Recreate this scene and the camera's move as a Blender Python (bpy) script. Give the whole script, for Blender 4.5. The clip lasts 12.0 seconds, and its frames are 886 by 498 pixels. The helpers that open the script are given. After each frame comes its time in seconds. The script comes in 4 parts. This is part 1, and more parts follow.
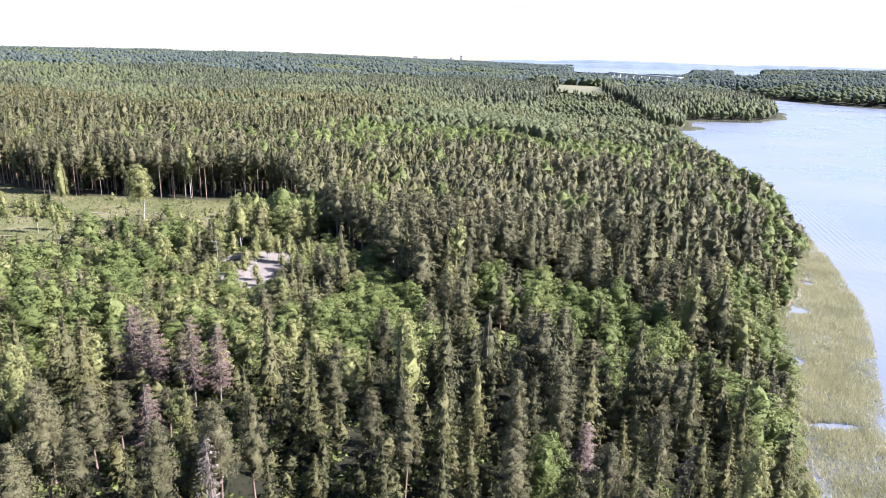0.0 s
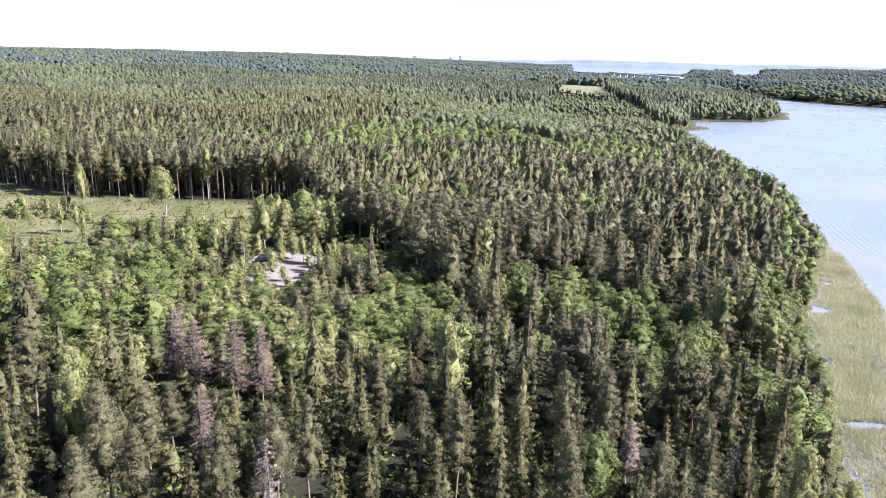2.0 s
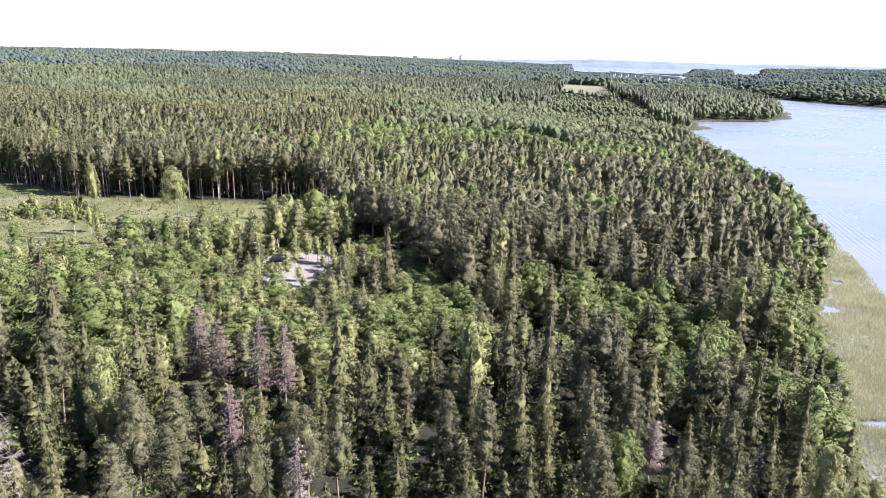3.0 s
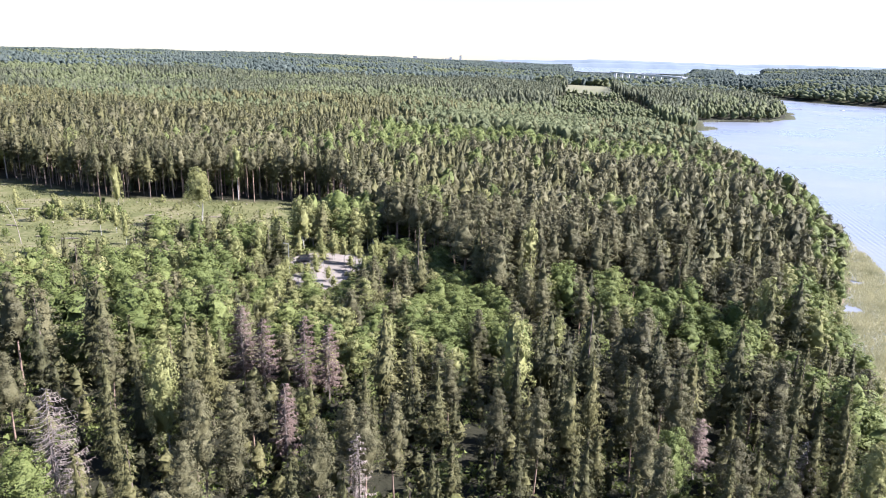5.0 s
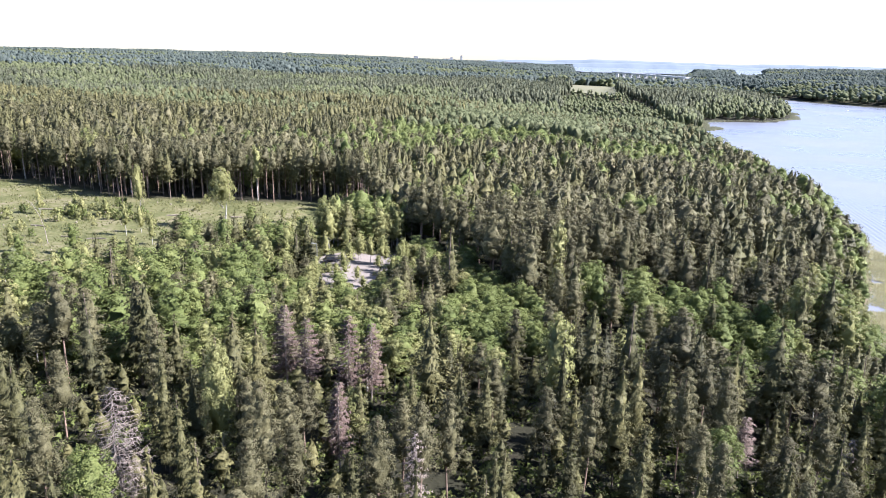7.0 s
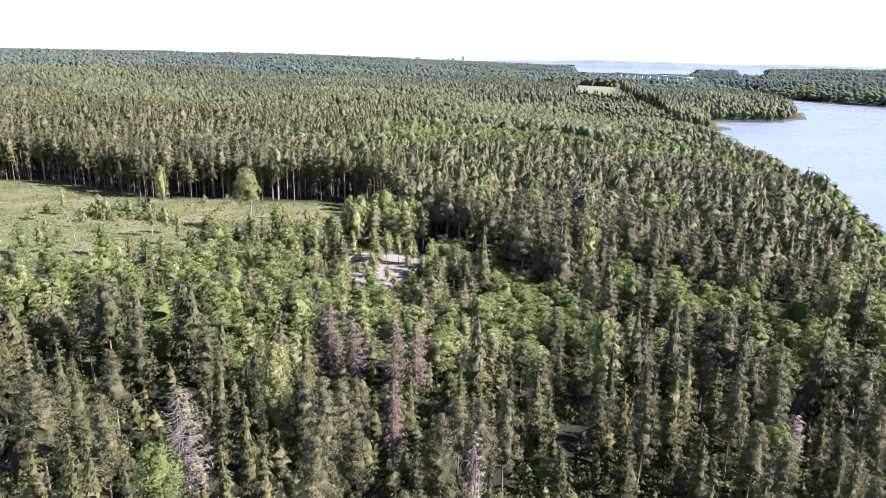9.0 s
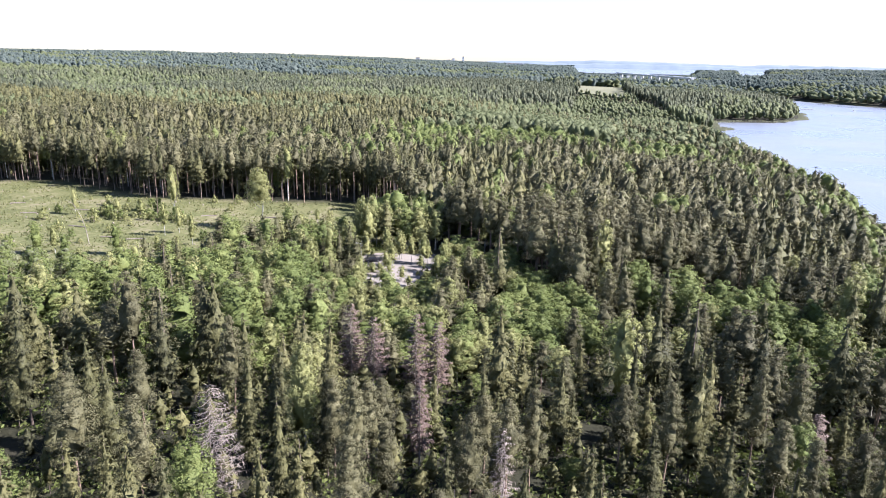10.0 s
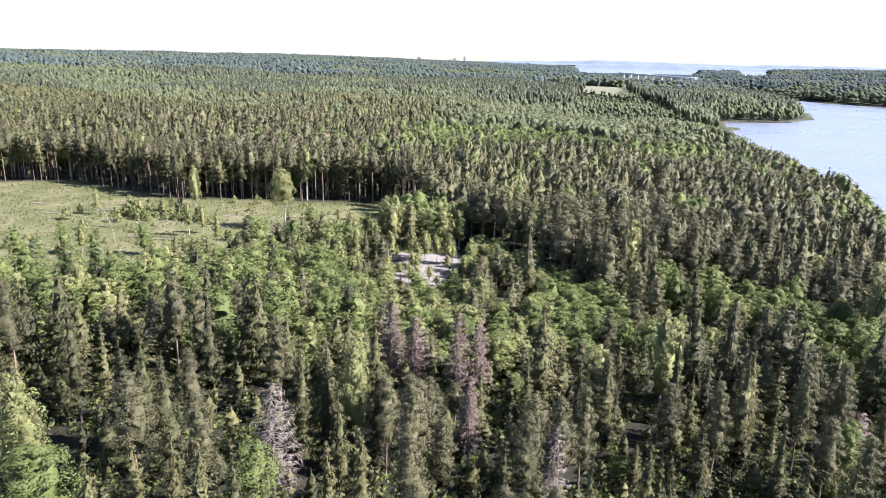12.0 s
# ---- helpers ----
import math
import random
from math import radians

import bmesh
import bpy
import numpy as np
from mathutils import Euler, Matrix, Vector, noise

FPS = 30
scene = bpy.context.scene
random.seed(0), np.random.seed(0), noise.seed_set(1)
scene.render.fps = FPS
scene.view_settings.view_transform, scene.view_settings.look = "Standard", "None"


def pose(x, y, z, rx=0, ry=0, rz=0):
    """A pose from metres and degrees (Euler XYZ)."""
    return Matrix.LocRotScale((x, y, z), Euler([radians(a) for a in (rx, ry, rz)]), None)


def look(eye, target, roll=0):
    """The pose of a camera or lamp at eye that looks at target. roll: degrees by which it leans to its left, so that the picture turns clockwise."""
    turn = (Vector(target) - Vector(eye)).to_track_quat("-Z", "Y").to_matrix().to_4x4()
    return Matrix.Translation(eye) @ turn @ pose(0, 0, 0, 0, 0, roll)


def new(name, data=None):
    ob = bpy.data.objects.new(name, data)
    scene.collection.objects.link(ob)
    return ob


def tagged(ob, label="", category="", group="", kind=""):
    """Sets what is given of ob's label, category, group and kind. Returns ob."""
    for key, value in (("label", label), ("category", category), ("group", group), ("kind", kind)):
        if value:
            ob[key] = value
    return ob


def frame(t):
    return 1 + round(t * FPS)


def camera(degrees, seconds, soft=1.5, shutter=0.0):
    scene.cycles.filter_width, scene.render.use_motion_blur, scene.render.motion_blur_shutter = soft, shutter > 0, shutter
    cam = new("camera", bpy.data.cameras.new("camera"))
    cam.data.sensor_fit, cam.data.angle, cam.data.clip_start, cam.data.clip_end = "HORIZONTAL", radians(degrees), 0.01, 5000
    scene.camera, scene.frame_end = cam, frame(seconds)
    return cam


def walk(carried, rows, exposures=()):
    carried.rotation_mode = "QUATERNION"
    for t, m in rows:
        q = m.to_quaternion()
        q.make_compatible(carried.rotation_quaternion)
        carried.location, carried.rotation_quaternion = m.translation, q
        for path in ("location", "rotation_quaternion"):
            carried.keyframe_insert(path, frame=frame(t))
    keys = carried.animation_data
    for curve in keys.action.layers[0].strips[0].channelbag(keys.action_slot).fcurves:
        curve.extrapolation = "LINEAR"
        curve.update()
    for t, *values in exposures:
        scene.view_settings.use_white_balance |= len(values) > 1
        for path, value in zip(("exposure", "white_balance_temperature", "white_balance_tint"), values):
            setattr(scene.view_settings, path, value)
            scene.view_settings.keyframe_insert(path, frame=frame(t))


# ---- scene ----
cam = camera(66.0, 12.0, 1.0)
PATH = [
    (0, (0.217, 1.414, 67.676), (0.192, 3.339, 67.134), 1.4),
    (0.5, (-1.643, 1.211, 67.731), (-1.666, 3.137, 67.19), 1.4),
    (1, (-3.39, 0.963, 67.821), (-3.411, 2.889, 67.28), 1.3),
    (1.5, (-5.148, 0.7, 67.909), (-5.169, 2.625, 67.367), 1.3),
    (2, (-6.972, 0.443, 68.008), (-6.992, 2.368, 67.466), 1.3),
    (2.5, (-8.853, 0.18, 68.097), (-8.873, 2.105, 67.555), 1.3),
    (3, (-10.816, -0.175, 68.184), (-10.835, 1.75, 67.641), 1.3),
    (5, (-18.323, -1.749, 68.526), (-18.339, 0.176, 67.983), 1.3),
    (5.5, (-20.227, -1.986, 68.542), (-20.244, -0.061, 67.998), 1.3),
    (6, (-22.056, -2.159, 68.549), (-22.072, -0.235, 68.005), 1.3),
    (6.5, (-23.861, -2.352, 68.55), (-23.876, -0.427, 68.007), 1.3),
    (7, (-25.719, -2.574, 68.557), (-25.734, -0.649, 68.014), 1.3),
    (7.2, (-26.489, -2.663, 68.551), (-26.504, -0.738, 68.006), 1.3),
    (9, (-33.308, -3.154, 68.209), (-33.325, -1.228, 67.668), 1.2),
    (9.5, (-35.197, -3.327, 68.169), (-35.214, -1.401, 67.628), 1.2),
    (10, (-37.126, -3.494, 68.13), (-37.142, -1.568, 67.59), 1.2),
    (10.5, (-39.099, -3.693, 68.106), (-39.116, -1.767, 67.566), 1.1),
    (11, (-40.871, -3.963, 68.137), (-40.887, -2.037, 67.597), 1.1),
    (11.5, (-42.544, -4.25, 68.2), (-42.559, -2.324, 67.66), 1.2),
    (12, (-44.235, -4.545, 68.249), (-44.251, -2.62, 67.709), 1.2),
]
walk(cam, [(t, look(eye, target, roll)) for t, eye, target, roll in PATH], [(0, 2.12, 5700, 22), (12, 2.12, 5700, 22)])

# ---- light ----
SUN_AZ, SUN_EL = 97.0, 41.0      # degrees: azimuth to the right of straight ahead, height
sun_dir = Vector((math.sin(radians(SUN_AZ)) * math.cos(radians(SUN_EL)), math.cos(radians(SUN_AZ)) * math.cos(radians(SUN_EL)), math.sin(radians(SUN_EL))))
world = bpy.data.worlds.new("sky")
scene.world = world
world.use_nodes = True
wn, wl = world.node_tree.nodes, world.node_tree.links
sky = wn.new("ShaderNodeTexSky")
sky.sky_type, sky.sun_disc = "NISHITA", False
sky.sun_elevation, sky.sun_rotation = radians(SUN_EL), radians(SUN_AZ)
sky.air_density, sky.dust_density, sky.ozone_density = 1.0, 0.4, 1.5
wl.new(sky.outputs[0], wn["Background"].inputs[0])
wn["Background"].inputs[1].default_value = 0.055
sun_data = bpy.data.lights.new("sun", "SUN")
sun_data.energy, sun_data.angle, sun_data.color = 5.0, radians(0.6), (1.0, 0.94, 0.84)
sun_lamp = new("sun", sun_data)
sun_lamp.matrix_world = look((0, 0, 300), Vector((0, 0, 300)) - sun_dir)

# ---- materials ----


def node_mat(name):
    m = bpy.data.materials.new(name)
    m.use_nodes = True
    return m, m.node_tree.nodes, m.node_tree.links, m.node_tree.nodes["Principled BSDF"]


def math_node(n, l, op, a, b=None):
    k = n.new("ShaderNodeMath")
    k.operation = op
    for i, v in enumerate((a, b)):
        if v is None:
            continue
        if isinstance(v, (int, float)):
            k.inputs[i].default_value = v
        else:
            l.new(v, k.inputs[i])
    return k.outputs[0]


def ramp_node(n, l, fac, stops):
    r = n.new("ShaderNodeValToRGB")
    el = r.color_ramp.elements
    while len(el) < len(stops):
        el.new(0.5)
    for e, (p, c) in zip(el, stops):
        e.position, e.color = p, (*c, 1)
    l.new(fac, r.inputs[0])
    return r.outputs[0]


def noise_node(n, l, scale, detail=3.0, coord=None):
    k = n.new("ShaderNodeTexNoise")
    k.inputs["Scale"].default_value, k.inputs["Detail"].default_value = scale, detail
    if coord is None:
        coord = n.new("ShaderNodeNewGeometry").outputs["Position"]
    l.new(coord, k.inputs["Vector"])
    return k.outputs["Fac"]


def foliage(name, dark, mid, light, glow=0.3, rough=0.6, relief=0.5):
    """Leaves or needles: tree by tree and tuft by tuft variation, and light that shines through."""
    m, n, l, bsdf = node_mat(name)
    geo = n.new("ShaderNodeNewGeometry")
    info, att = n.new("ShaderNodeObjectInfo"), n.new("ShaderNodeAttribute")
    att.attribute_name = "tint"
    tree = math_node(n, l, "FRACT", math_node(n, l, "ADD", info.outputs["Random"], att.outputs["Fac"]))
    tuft = geo.outputs["Random Per Island"]
    patch = noise_node(n, l, 0.035, 2.0, geo.outputs["Position"])
    fac = math_node(n, l, "ADD", math_node(n, l, "MULTIPLY", tree, 0.42), math_node(n, l, "MULTIPLY", tuft, 0.2))
    fac = math_node(n, l, "ADD", fac, math_node(n, l, "MULTIPLY", patch, 0.24))
    # this noise also darkens the colour in its hollows, painted shade between tufts
    sprays = noise_node(n, l, 3.2, 4.0, geo.outputs["Position"])
    fac = math_node(n, l, "ADD", fac, math_node(n, l, "MULTIPLY", math_node(n, l, "SUBTRACT", sprays, 0.36), 0.6))
    col = ramp_node(n, l, fac, [(0.12, dark), (0.5, mid), (0.88, light)])
    l.new(col, bsdf.inputs["Base Color"])
    bsdf.inputs["Roughness"].default_value = rough
    bsdf.inputs["Specular IOR Level"].default_value = 0.15
    b = n.new("ShaderNodeBump")
    b.inputs["Strength"].default_value, b.inputs["Distance"].default_value = relief, 0.3
    l.new(sprays, b.inputs["Height"])
    l.new(b.outputs[0], bsdf.inputs["Normal"])
    tr, mix = n.new("ShaderNodeBsdfTranslucent"), n.new("ShaderNodeMixShader")
    l.new(col, tr.inputs["Color"])
    mix.inputs[0].default_value = glow
    l.new(bsdf.outputs[0], mix.inputs[1])
    l.new(tr.outputs[0], mix.inputs[2])
    l.new(mix.outputs[0], n["Material Output"].inputs[0])
    return m


def surface(name, stops, scale=1.0, fine=12.0, rough=0.85, bump=0.3, spec=0.3, metal=0.0, dist=0.05):
    """A rough surface with blotches, grain and relief; the scale counts blotches a metre."""
    m, n, l, bsdf = node_mat(name)
    big, small = noise_node(n, l, scale, 4.0), noise_node(n, l, fine, 3.0)
    fac = math_node(n, l, "ADD", math_node(n, l, "MULTIPLY", big, 0.65), math_node(n, l, "MULTIPLY", small, 0.35))
    l.new(ramp_node(n, l, fac, stops), bsdf.inputs["Base Color"])
    bsdf.inputs["Roughness"].default_value, bsdf.inputs["Metallic"].default_value = rough, metal
    bsdf.inputs["Specular IOR Level"].default_value = spec
    if bump:
        b = n.new("ShaderNodeBump")
        b.inputs["Strength"].default_value, b.inputs["Distance"].default_value = bump, dist
        l.new(small, b.inputs["Height"])
        l.new(b.outputs[0], bsdf.inputs["Normal"])
    return m


M_SPRUCE = foliage("spruce_needles", (0.037, 0.038, 0.021), (0.079, 0.078, 0.033), (0.141, 0.131, 0.053), 0.2)
M_PINE = foliage("pine_needles", (0.06, 0.056, 0.03), (0.096, 0.091, 0.046), (0.142, 0.131, 0.066), 0.2)
M_LEAF = foliage("broad_leaves", (0.077, 0.099, 0.03), (0.119, 0.144, 0.043), (0.163, 0.181, 0.06), 0.3)
M_BIRCH = foliage("birch_leaves", (0.14, 0.151, 0.055), (0.2, 0.205, 0.078), (0.253, 0.247, 0.102), 0.3)
# next three: distance haze painted in as bluer, paler, more translucent foliage
M_FARHAZED = foliage("far_canopy_hazed", (0.057, 0.076, 0.063), (0.1, 0.124, 0.105), (0.151, 0.174, 0.146), 0.45, 0.7, 0.0)
M_MIDHAZED = foliage("mixed_canopy_hazed", (0.046, 0.058, 0.038), (0.092, 0.102, 0.061), (0.15, 0.156, 0.091), 0.42, 0.65, 0.15)
M_LEAFHAZED = foliage("leaf_canopy_hazed", (0.08, 0.097, 0.044), (0.122, 0.139, 0.067), (0.165, 0.176, 0.089), 0.45, 0.65, 0.15)
M_RED = foliage("dead_red_needles", (0.093, 0.064, 0.05), (0.132, 0.094, 0.076), (0.162, 0.125, 0.105), 0.2)
M_GREYTWIG = foliage("dead_grey_twigs", (0.144, 0.117, 0.099), (0.204, 0.171, 0.147), (0.264, 0.225, 0.198), 0.1)
M_BARK = surface("spruce_bark", [(0.3, (0.07, 0.05, 0.04)), (0.7, (0.2, 0.16, 0.13))], 1.5, 9.0)
M_PINEBARK = surface("pine_bark", [(0.3, (0.12, 0.085, 0.065)), (0.7, (0.26, 0.185, 0.14))], 0.6, 7.0)
M_BIRCHBARK = surface("birch_bark", [(0.35, (0.13, 0.12, 0.11)), (0.5, (0.32, 0.31, 0.28)), (0.8, (0.45, 0.43, 0.4))], 2.5, 9.0)
M_DEADWOOD = surface("dead_wood", [(0.3, (0.16, 0.13, 0.11)), (0.7, (0.31, 0.265, 0.23))], 1.5, 9.0)
M_REED = foliage("reeds", (0.233, 0.235, 0.127), (0.349, 0.337, 0.199), (0.466, 0.435, 0.272), 0.3)
M_GRASS = foliage("grass_tufts", (0.072, 0.081, 0.029), (0.119, 0.126, 0.047), (0.17, 0.162, 0.072), 0.3)

# ---- the lie of the land ----
LAKE = [(10, -600), (30, -100), (44, 40), (60, 98), (72, 129), (78, 148), (91, 178), (110, 208), (134, 249), (146, 285), (155, 330),
        (166, 380), (172, 450), (180, 530), (190, 630), (204, 722), (240, 732), (262, 790), (270, 835), (320, 848), (365, 852), (415, 905),
        (455, 990), (480, 1090), (520, 1250), (575, 1440), (590, 1600), (620, 1600), (630, 1451), (651, 1367), (685, 1266), (729, 1198),
        (900, 1080), (1300, 900), (1600, 500), (1500, -600)]
REEDS = [(40, 20), (60, 98), (72, 129), (78, 148), (91, 178), (110, 208), (134, 249), (146, 285), (155, 330), (166, 380),
         (176, 372), (161, 325), (152, 295), (144, 266), (140, 249), (129, 215), (121, 191), (110, 167), (86, 121), (72, 80), (55, 20)]
FIELD = [(-250, 268), (-203, 280), (-150, 250), (-105, 252), (-66, 256), (-56, 235), (-66, 205), (-78, 190), (-100, 182), (-112, 160),
         (-128, 138), (-150, 140), (-185, 165), (-260, 190)]
LOT = [(-65, 183), (-58, 190), (-50, 190), (-41, 190), (-40, 178), (-43, 173), (-45, 165), (-49, 157.5), (-55, 158.5), (-59.5, 167), (-58, 175)]
FAR_MEADOW = [(138, 1205), (242, 1150), (192, 920), (150, 1000)]
LOW = [(-170, 185), (-160, 112), (-100, 108), (-62, 110), (-36, 128), (-30, 165), (-40, 182), (-52, 215), (-85, 215), (-115, 192)]
FAR_LAKE_Z, LOT_Z = 20.0, 12.2


def inside(poly, x, y):
    hit = np.zeros(np.shape(x), bool)
    for (x0, y0), (x1, y1) in zip(poly, poly[1:] + poly[:1]):
        if y0 != y1:
            hit ^= ((y0 > y) != (y1 > y)) & (x < (x1 - x0) * (y - y0) / (y1 - y0) + x0)
    return hit


def gap(poly, x, y):
    """Distance to the polygon's edge, minus inside."""
    best = np.full(np.shape(x), 1e9)
    for (x0, y0), (x1, y1) in zip(poly, poly[1:] + poly[:1]):
        ex, ey = x1 - x0, y1 - y0
        s = np.clip(((x - x0) * ex + (y - y0) * ey) / (ex * ex + ey * ey), 0, 1)
        best = np.minimum(best, np.hypot(x - x0 - s * ex, y - y0 - s * ey))
    return np.where(inside(poly, x, y), -best, best)


def step(a, b, v):
    s = np.clip((v - a) / (b - a), 0, 1)
    return s * s * (3 - 2 * s)


def swell(x, y, size):
    """Soft rolling of the ground, about -1 to 1."""
    u, v = x / size, y / size
    return 0.5 * np.sin(u * 1.9 + 1.3 * np.sin(v * 1.1)) + 0.3 * np.sin(v * 2.7 + u) + 0.2 * np.sin(u * 4.1 - v * 3.3)


def ground_z(x, y):
    x, y = np.asarray(x, float), np.asarray(y, float)
    d = gap(LAKE, x, y)
    r = np.hypot(x, y)
    az = x / np.maximum(y, 50)
    rise = 15 * (1 - np.exp(-np.maximum(d, 0) / 100)) + 0.4
    rise = rise - 9 * np.exp(-(((x - 70) / 110) ** 2 + ((y - 640) / 150) ** 2)) * step(5, 60, d)
    left = step(0.20, -0.25, az)
    rise = rise + (4 + 31 * left) * step(500, 2600, r) + swell(x, y, 330) * 3.0 * step(250, 700, r) * step(0, 150, d)
    rise = rise + swell(x, y, 60) * 0.5 * step(0, 40, d)
    rise = rise + (6 + 14 * step(0.25, 0.6, az)) * step(1500, 3000, r) * step(0.15, 0.4, az)
    low = step(1950, 2200, y) * np.maximum(step(0.15, 0.175, az) * step(0.335, 0.32, az), step(0.385, 0.395, az) * step(0.435, 0.42, az))
    rise = rise * (1 - low) + 3 * low
    far = step(2850, 3100, y) * step(4880, 4700, y) * step(0.16, 0.2, az) * step(0.62, 0.5, az)
    rise = rise * (1 - far) + (FAR_LAKE_Z - 3) * far
    rise = np.where((y > 4700) & (az > 0.1), np.maximum(rise, 24), rise)
    flat = step(14, 2, gap(LOT, x, y))
    rise = rise * (1 - flat) + LOT_Z * flat
    lea = step(25, 0, gap(FAR_MEADOW, x, y))
    rise = rise * (1 - lea) + (22 + 0.02 * (y - 930)) * lea
    dale = np.exp(-(((x - 472) / 110) ** 2 + ((y - 1820) / 260) ** 2))
    rise = rise * (1 - dale) + 6 * dale
    bed = -np.minimum(3.0, 0.1 + 0.06 * np.maximum(-d, 0))
    return np.where(d > 0, rise, bed)


def gz(x, y):
    return float(ground_z(x, y))


def raw_mesh(name, verts, faces, mat, tint=None, smooth=False, normals=None):
    me = bpy.data.meshes.new(name)
    me.from_pydata(verts, [], faces) if not isinstance(verts, np.ndarray) else fill(me, verts, faces)
    if tint is not None:
        me.attributes.new("tint", "FLOAT", "POINT").data.foreach_set("value", np.asarray(tint, np.float32))
    me.materials.append(mat)
    if smooth:
        me.polygons.foreach_set("use_smooth", np.ones(len(me.polygons), bool))
    me.update()
    if normals is not None:
        me.polygons.foreach_set("use_smooth", np.ones(len(me.polygons), bool))
        me.normals_split_custom_set_from_vertices(normals)
    return me


def fill(me, verts, faces):
    """Triangles or quads of one count, from arrays."""
    k = faces.shape[1]
    me.vertices.add(len(verts))
    me.vertices.foreach_set("co", np.asarray(verts, np.float32).ravel())
    me.loops.add(faces.size)
    me.loops.foreach_set("vertex_index", np.asarray(faces, np.int32).ravel())
    me.polygons.add(len(faces))
    me.polygons.foreach_set("loop_start", np.arange(0, faces.size, k, dtype=np.int32))
    me.update(calc_edges=True)


def part(name, me, parent=None, label=""):
    ob = new(name, me)
    if parent is not None:
        ob.parent = parent
    return tagged(ob, label) if label else ob


# ground: one sheet, finer near the walk
def axis(lo, hi, near, far_step, n0, n1):
    a = np.arange(near[0], near[1] + 0.1, n0)
    up, v, s = [], near[1], n0
    while v < hi:
        s = min(s * 1.09, far_step)
        v += s
        up.append(v)
    down, v, s = [], near[0], n0
    while v > lo:
        s = min(s * 1.09, far_step)
        v -= s
        down.append(v)
    return np.array(down[::-1] + list(a) + up)


gx, gy = axis(-4500, 4500, (-240, 190), 110, 4.0, 0), axis(-900, 4990, (20, 330), 90, 4.0, 0)
GX, GY = np.meshgrid(gx, gy)
GZ = ground_z(GX, GY)
ncol, nrow = len(gx), len(gy)
idx = np.arange(ncol * nrow).reshape(nrow, ncol)
quads = np.stack([idx[:-1, :-1], idx[:-1, 1:], idx[1:, 1:], idx[1:, :-1]], -1).reshape(-1, 4)
m, n, l, bsdf = node_mat("forest_floor_and_meadow")
att = n.new("ShaderNodeAttribute")
att.attribute_name = "open_land"
big, small, tiny = noise_node(n, l, 0.09, 5.0), noise_node(n, l, 0.7, 5.0), noise_node(n, l, 4.0, 3.0)
mixed = math_node(n, l, "ADD", math_node(n, l, "MULTIPLY", big, 0.45), math_node(n, l, "MULTIPLY", small, 0.4))
mixed = math_node(n, l, "ADD", mixed, math_node(n, l, "MULTIPLY", tiny, 0.15))
# woodland floor darker than real litter: shade under the trees painted into it
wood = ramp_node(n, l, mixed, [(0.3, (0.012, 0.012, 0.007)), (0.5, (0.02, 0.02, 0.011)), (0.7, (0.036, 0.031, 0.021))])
grass = ramp_node(n, l, mixed, [(0.34, (0.05, 0.056, 0.02)), (0.46, (0.082, 0.087, 0.033)), (0.54, (0.115, 0.11, 0.051)), (0.64, (0.155, 0.136, 0.086))])
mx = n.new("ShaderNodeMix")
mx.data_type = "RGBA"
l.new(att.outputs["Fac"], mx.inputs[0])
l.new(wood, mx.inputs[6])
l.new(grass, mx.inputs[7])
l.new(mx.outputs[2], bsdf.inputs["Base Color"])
bsdf.inputs["Roughness"].default_value, bsdf.inputs["Specular IOR Level"].default_value = 0.9, 0.15
bp = n.new("ShaderNodeBump")
bp.inputs["Strength"].default_value, bp.inputs["Distance"].default_value = 0.7, 0.4
l.new(small, bp.inputs["Height"])
l.new(bp.outputs[0], bsdf.inputs["Normal"])
M_GROUND = m
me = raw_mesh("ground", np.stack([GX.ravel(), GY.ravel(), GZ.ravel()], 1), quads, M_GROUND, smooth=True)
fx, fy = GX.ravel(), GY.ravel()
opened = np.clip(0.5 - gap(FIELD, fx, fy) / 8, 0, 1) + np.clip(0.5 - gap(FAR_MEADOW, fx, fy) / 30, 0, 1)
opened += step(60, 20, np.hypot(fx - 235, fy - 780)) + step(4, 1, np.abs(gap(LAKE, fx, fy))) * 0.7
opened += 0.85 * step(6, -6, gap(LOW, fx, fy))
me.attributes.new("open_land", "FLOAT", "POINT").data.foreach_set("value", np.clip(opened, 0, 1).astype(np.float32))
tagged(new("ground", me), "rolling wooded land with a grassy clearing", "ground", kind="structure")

# water: wind ripples, smoother streaks
m, n, l, bsdf = node_mat("lake_water")
geo = n.new("ShaderNodeNewGeometry").outputs["Position"]
streak = noise_node(n, l, 0.012, 4.0, geo)
l.new(ramp_node(n, l, streak, [(0.35, (0.13, 0.145, 0.175)), (0.7, (0.17, 0.182, 0.205))]), bsdf.inputs["Base Color"])
rr = n.new("ShaderNodeMapRange")
rr.inputs["From Min"].default_value, rr.inputs["From Max"].default_value = 0.4, 0.65
rr.inputs["To Min"].default_value, rr.inputs["To Max"].default_value = 0.26, 0.4
l.new(streak, rr.inputs["Value"])
l.new(rr.outputs[0], bsdf.inputs["Roughness"])
bsdf.inputs["IOR"].default_value = 1.33
stretch = n.new("ShaderNodeMapping")
stretch.inputs["Rotation"].default_value, stretch.inputs["Scale"].default_value = (0, 0, 0.6), (1.0, 0.35, 1.0)
l.new(geo, stretch.inputs["Vector"])
wav = noise_node(n, l, 0.5, 4.0, stretch.outputs[0])
bp = n.new("ShaderNodeBump")
bp.inputs["Strength"].default_value, bp.inputs["Distance"].default_value = 0.35, 0.3
l.new(wav, bp.inputs["Height"])
l.new(bp.outputs[0], bsdf.inputs["Normal"])
M_WATER = m


